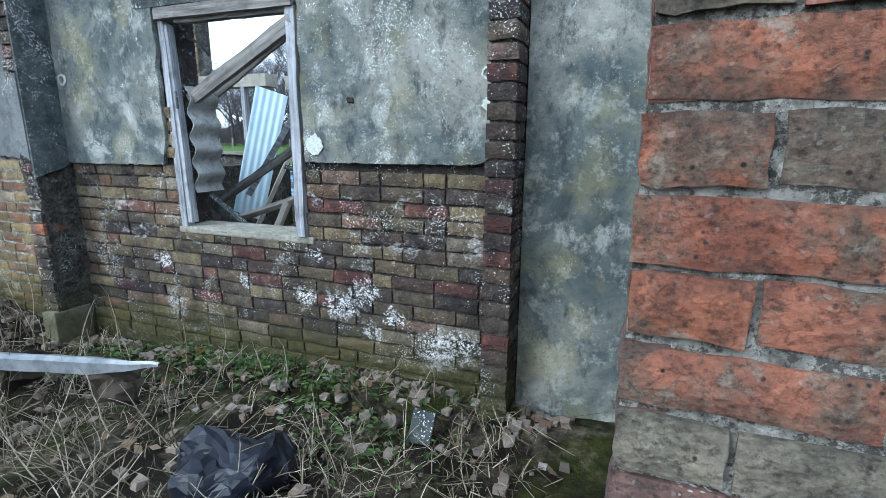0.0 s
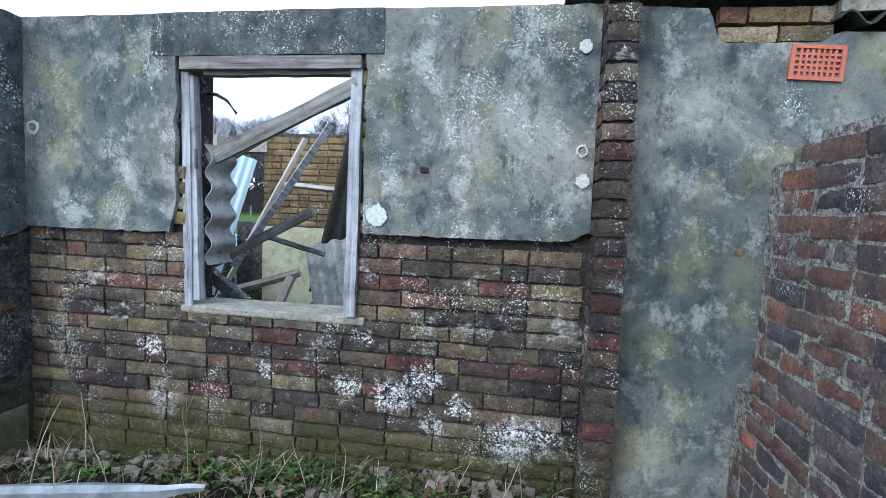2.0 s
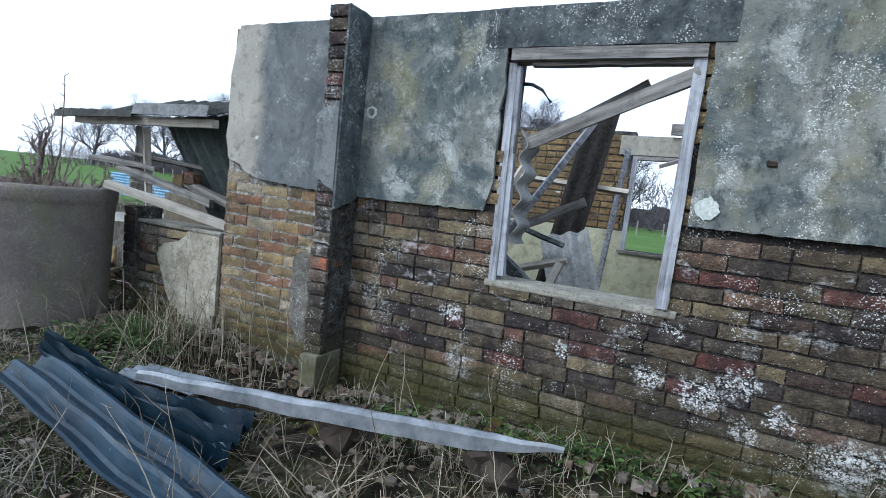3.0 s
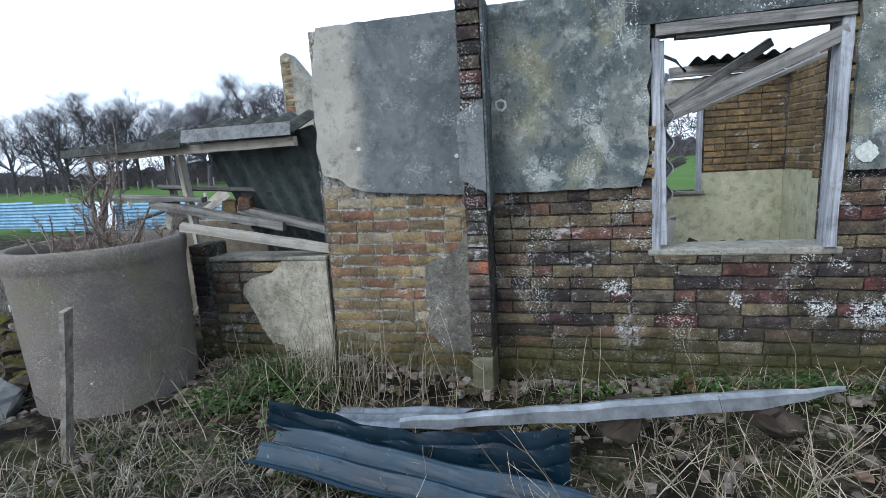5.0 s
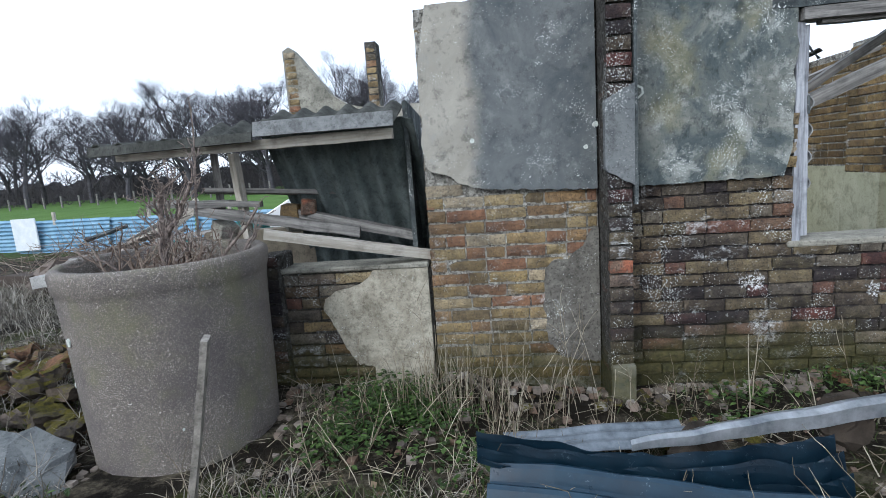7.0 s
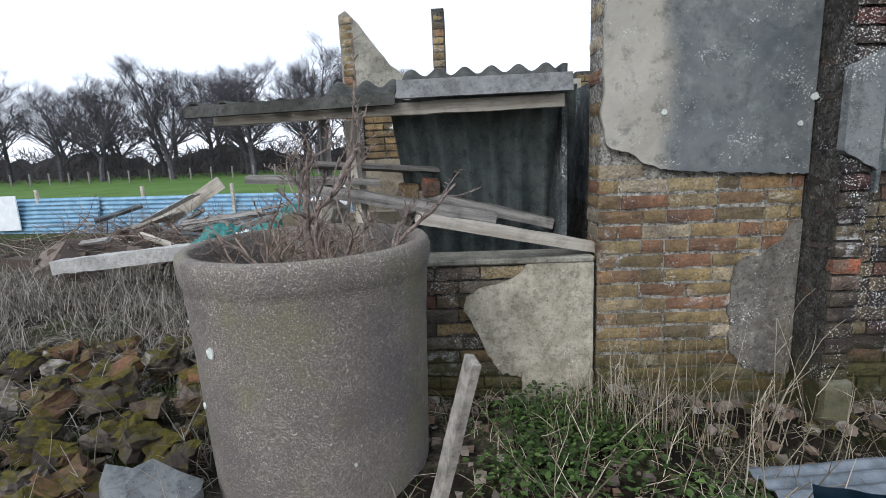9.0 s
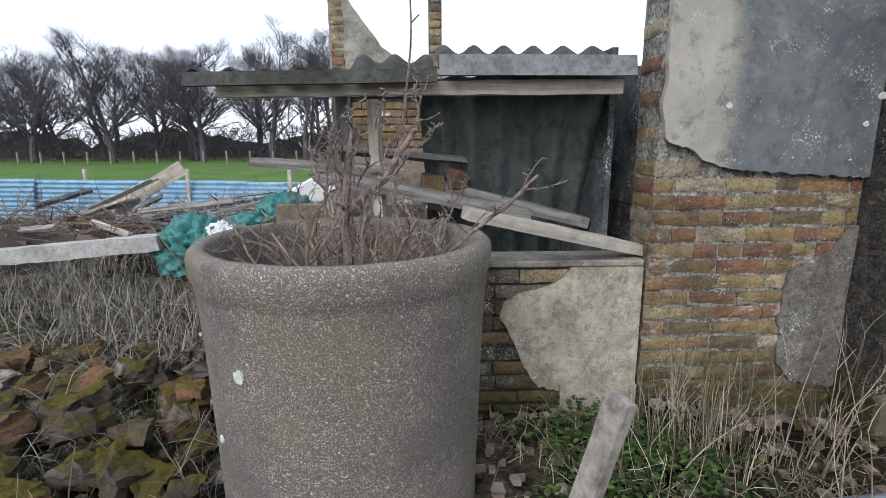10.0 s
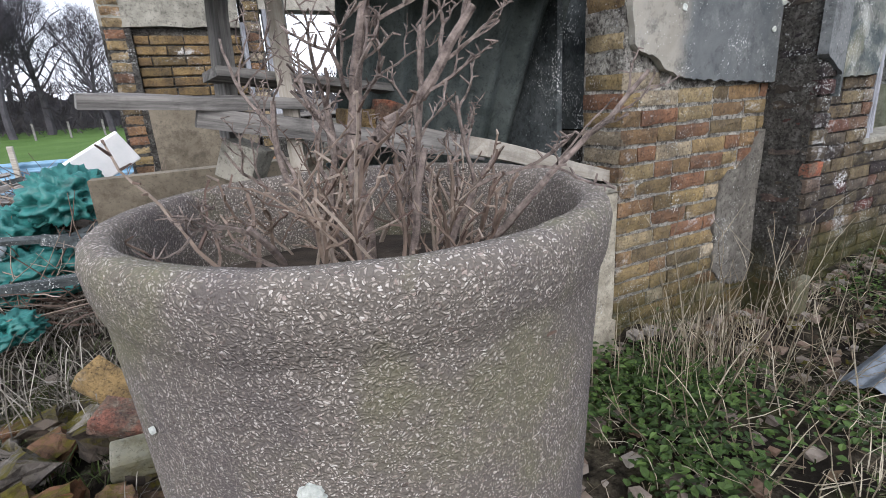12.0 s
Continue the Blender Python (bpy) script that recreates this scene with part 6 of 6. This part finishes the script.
def brick_mesh(mat, length, height, depth, seed, fine=False):
    bm = boxes((-length / 2, length / 2, -0.0, depth, -height / 2, height / 2))
    rr = random.Random(seed)
    for v in bm.verts:
        if v.co.y < 0.01:
            v.co += Vector((rr.uniform(-0.004, 0.004), rr.uniform(-0.003, 0.003), rr.uniform(-0.003, 0.003)))
    if fine:
        cross = [e for e in bm.edges if abs(e.verts[0].co.x - e.verts[1].co.x) > length * 0.5]
        bmesh.ops.subdivide_edges(bm, edges=cross, cuts=5)
        up = [e for e in bm.edges if abs(e.verts[0].co.z - e.verts[1].co.z) > height * 0.5]
        bmesh.ops.subdivide_edges(bm, edges=up, cuts=2, use_grid_fill=True)
        bmesh.ops.delete(bm, geom=[f for f in bm.faces if all(v.co.y > depth - 0.001 for v in f.verts)], context="FACES")
        for v in bm.verts:
            ex = 1.0 if abs(v.co.x) > length * 0.45 else 0.0
            ez = 1.0 if abs(v.co.z) > height * 0.45 else 0.0
            if v.co.y < 0.01:
                v.co.y += 0.004 * max(ex, ez)
        for v in bm.verts:
            p = v.co * 45 + Vector((seed * 3.1, 0, seed))
            v.co += Vector((noise.noise(p), noise.noise(p + Vector((9, 9, 9))) * 0.7, noise.noise(p + Vector((0, 5, 20))))) * 0.0045
    else:
        front = [e for e in bm.edges if all(v.co.y < 0.02 for v in e.verts)]
        bmesh.ops.bevel(bm, geom=front, offset=0.006, segments=1, affect="EDGES")
    return mesh_of(bm, "brick", mat)


BRICKS = {}


def brick_of(mat, kind, rng):
    """One of several shared meshes: kind is 'full', 'half' or 'three'."""
    v = rng.randrange(4)
    key = (mat.name, kind, v)
    if key not in BRICKS:
        ln = {"full": STRETCH - 0.01, "half": STRETCH / 2 - 0.01, "three": STRETCH * 0.75 - 0.01}[kind]
        BRICKS[key] = brick_mesh(mat, ln, COURSE - (0.009 if mat in (M_BRICK_RED, M_BRICK_ORANGE) else 0.0145 if mat is M_BRICK_WARM else 0.012), 0.05, v * 7 + len(kind), mat is not M_BRICK_YELLOW)
    return BRICKS[key]


def lay(parent, u0, u1, z0, courses, place, pick, rng, skip=None, bond=0.35):
    """Lays courses between u0 and u1; place(u, z, out) gives the pose, pick(u, z) the material."""
    for c in range(courses):
        z = z0 + (c + 0.5) * COURSE
        u = u0 - (STRETCH / 2 if c % 2 else 0) - rng.uniform(0, 0.02)
        while u < u1 - 0.03:
            kind = "half" if rng.random() < bond * 0.5 else "full"
            ln = STRETCH if kind == "full" else STRETCH / 2
            a, b = max(u, u0), min(u + ln, u1)
            u += ln
            if b - a < 0.035:
                continue
            mid = (a + b) / 2
            if skip and skip(mid, z):
                continue
            o = new("brick", brick_of(pick(mid, z), kind, rng))
            o.parent = parent
            s = (b - a - 0.012) / (ln - 0.012)
            o.matrix_basis = place(mid, z, rng.uniform(-0.004, 0.003)) @ pose(0, 0, 0, rng.uniform(-1, 1), rng.uniform(-0.7, 0.7), rng.uniform(-0.8, 0.8)) @ Matrix.Diagonal((s, 1, rng.uniform(0.95, 1.03), 1))


rng = random.Random(101)
on_front = lambda u, z, out: pose(u, out, z)


def pick_front(u, z):
    if u < -2.071:
        return M_BRICK_WARM
    if z > 0.95 and u > -0.1 and rng.random() < 0.5:
        return M_BRICK_MID
    if u < -1.0:
        return M_BRICK_MID if rng.random() < 0.8 else M_BRICK
    return M_BRICK if rng.random() < 0.75 else M_BRICK_MID


Z0 = 1.068 - 15 * COURSE
lay(front_wall, -3.051, -2.06, Z0, 16, on_front, pick_front, rng, lambda u, z: z > 1.1 and u > -2.811, 0.7)
lay(front_wall, -1.922, 0.98, Z0, 9, on_front, pick_front, rng)
Z9 = Z0 + 9 * COURSE
lay(front_wall, -1.922, -0.99, Z9, 6, on_front, pick_front, rng)
lay(front_wall, -0.99, -0.09, Z9, 1, on_front, pick_front, rng)
lay(front_wall, -0.09, 0.98, Z9, 6, on_front, pick_front, rng)
# broken reveals beside the window and the toothed wall end
for z in [1.1 + COURSE * (k + 0.5) for k in range(11)]:
    for x, kind in ((-0.055, "half"), (-1.037, "half")):
        if (x < -0.5 and z > 1.4) or (x > -0.5 and 1.25 < z < 1.5):
            continue
        o = new("brick", brick_of(M_BRICK_WARM, kind, rng))
        o.parent = front_wall
        o.matrix_basis = pose(x, rng.uniform(-0.012, 0.0), z, 0, 0, rng.uniform(-3, 3)) @ Matrix.Diagonal((0.75, 1, 1, 1))
for k in range(11):
    z = 1.225 + COURSE * (k + 0.5)
    o = new("brick", brick_of(M_BRICK_WARM, "half", rng))
    o.parent = front_wall
    o.matrix_basis = pose(-3.053 + 0.012 * (k % 2), 0.115, z, 0, 0, -90) @ Matrix.Diagonal((1.9, 1, 1, 1))
for k in range(16):
    z = Z0 + COURSE * (k + 0.5)
    o = new("brick", brick_of(M_BRICK_WARM, "half" if k % 2 else "full", rng))
    o.parent = front_wall
    o.matrix_basis = pose(-3.054, 0.115, z, 0, 0, -90) @ Matrix.Diagonal((1.9 if k % 2 else 0.98, 1, 1, 1))
# pilasters: one header wide, flanks of the same bricks
for x, dep, mat_pick, n in ((-1.988, 0.232, lambda z: M_BRICK, 29), (1.035, 0.215, lambda z: M_BRICK, 29)):
    for k in range(n):
        z = Z0 + COURSE * (k + 0.5)
        if z > WALL_TOP:
            continue
        m_ = M_BRICK_ORANGE if (x < 0 and k == 9) else M_BRICK
        o = new("brick", brick_of(m_, "half", rng))
        o.parent = front_wall
        o.matrix_basis = pose(x, -dep + rng.uniform(-0.006, 0.006), z, 0, 0, rng.uniform(-2, 2)) @ Matrix.Diagonal((1.12, 1, 1, 1))
        for side, ang in ((-1, -90), (1, 90)):
            o = new("brick", brick_of(m_, "half", rng))
            o.parent = front_wall
            o.matrix_basis = pose(x + side * 0.062, -dep / 2 + 0.015, z, 0, 0, ang) @ Matrix.Diagonal(((dep - 0.06) / (STRETCH / 2 - 0.012), 0.9, 1, 1))
# courses and single bricks that show through the render of the far bay
lay(front_wall, 1.44, 1.88, 1.965, 2, lambda u, z, out: pose(u, out - 0.004, z), lambda u, z: M_BRICK_WARM, rng)
for x, z, s in ((1.61, 1.63, 0.6), (1.62, 1.39, 0.5), (1.59, 1.1, 0.45)):
    o = new("brick", brick_of(M_BRICK_WARM, "half", rng))
    o.parent = front_wall
    o.matrix_basis = pose(x, -0.0235, z, 0, rng.uniform(-6, 6), rng.uniform(-4, 4)) @ Matrix.Diagonal((s, 1, 0.7, 1))

# low wall
lay(low, -3.99, -3.071, -0.115, 10, on_front, lambda u, z: M_BRICK_WARM if rng.random() < 0.4 else M_BRICK_MID, rng)
for k in range(11):
    z = -0.06 + COURSE * (k + 0.5)
    o = new("brick", brick_of(M_BRICK, "half", rng))
    o.parent = low
    o.matrix_basis = pose(-4.06, -0.045, z, 0, 0, rng.uniform(-3, 3)) @ Matrix.Diagonal((1.1, 1, 1, 1))

# garden wall: long face towards the camera's start, end face, stepped top
GZ0 = 1.264 - 17 * 0.0778


def garden_far(z):
    if z > 1.53:
        return -1.09
    if z > 1.46:
        return -0.5
    return -0.05 - 0.2 * max(0.0, z) / 1.14 - (0.05 if int(z / COURSE) % 2 else 0)


for c in range(22):
    z = GZ0 + (c + 0.5) * 0.0778
    far = garden_far(z)
    first = True
    u = -1.697
    while u < far - 0.04:
        ln = STRETCH / 2 if (first and c % 2) or rng.random() < 0.18 else STRETCH
        first = False
        b = min(u + ln, far)
        if b - u > 0.04:
            m_ = M_BRICK_ORANGE if rng.random() < 0.06 else M_BRICK_RED
            kind = "half" if ln < 0.2 else "full"
            o = new("brick", brick_of(m_, kind, rng))
            o.parent = garden
            s = (b - u - 0.012) / (ln - 0.012)
            o.matrix_basis = pose(1.558 + rng.uniform(-0.004, 0.003), (u + b) / 2, z, 0, 0, -90) @ pose(0, 0, 0, rng.uniform(-1, 1), rng.uniform(-0.6, 0.6), rng.uniform(-0.6, 0.6)) @ Matrix.Diagonal((s, 1, 1.01, 1))
        u += ln
    # end face
    if z < 1.66:
        x = 1.558
        for i, ln in enumerate((STRETCH, STRETCH / 2) if c % 2 else (STRETCH / 2, STRETCH)):
            m_ = M_BRICK_ORANGE if rng.random() < 0.93 else M_BRICK_RED
            o = new("brick", brick_of(m_, "full" if ln > 0.2 else "half", rng))
            o.parent = garden
            o.matrix_basis = pose(x + ln / 2, -1.70 + rng.uniform(-0.004, 0.004), z, 0, rng.uniform(-1, 1), rng.uniform(-1, 1)) @ Matrix.Diagonal((1.0, 1, 1.0, 1))
            x += ln
bm = boxes((1.575, 1.89, -1.687, -1.09, 1.44, 1.61), (1.575, 1.89, -1.09, -0.5, 1.44, 1.53), (1.575, 1.89, -0.5, -0.2, 1.44, 1.452))
part("core_top", rough_up(bm, 0.004, 8), M_MORTAR_PALE, garden)
garden.matrix_basis = pose(1.558, -1.70, 0, 0, 0, -1.6) @ pose(-1.558, 1.70, 0)

# inner walls
lay(inside, 0.1, 0.94, 0.97, 14, lambda u, z, out: pose(u, RY + out, z), lambda u, z: M_BRICK_YELLOW, rng)
lay(inside, -2.45, -0.66, 0.97, 14, lambda u, z, out: pose(u, RY + out, z), lambda u, z: M_BRICK_YELLOW, rng)
lay(right_wall, 2.26, RY - 0.02, 0.97, 14, lambda u, z, out: pose(0.941 + out, u, z, 0, 0, -90), lambda u, z: M_BRICK_YELLOW, rng)
lay(right_wall, 1.79, 2.25, 0.92, 15, lambda u, z, out: pose(0.727 + out, u, z, 0, 0, -90), lambda u, z: M_BRICK_YELLOW, rng)
lay(right_wall, 0.73, 0.94, 0.92, 15, lambda u, z, out: pose(u, 1.791 + out, z), lambda u, z: M_BRICK_MID, rng)
# broken gable wall: brick panel, edges and pier
lay(broken, -4.83, -4.07, 1.21, 6, lambda u, z, out: pose(u, 3.085 + out, z), lambda u, z: M_BRICK_YELLOW, rng)
for k in range(34):
    z = 0.1 + COURSE * (k + 0.5)
    o = new("brick", brick_of(M_BRICK_WARM, "half", rng))
    o.parent = broken
    o.matrix_basis = pose(-4.935, 3.045 + rng.uniform(-0.012, 0.004), z, 0, 0, rng.uniform(-3, 3)) @ Matrix.Diagonal((1.15, 1, 1, 1))
for k in range(29):
    z = 0.46 + COURSE * (k + 0.5)
    o = new("brick", brick_of(M_BRICK_WARM, "half" if k % 2 else "three", rng))
    o.parent = broken
    o.matrix_basis = pose(-3.965, 3.045 + rng.uniform(-0.008, 0.004), z, 0, 0, rng.uniform(-2, 2)) @ Matrix.Diagonal((1.05 if k % 2 else 0.68, 1, 1, 1))
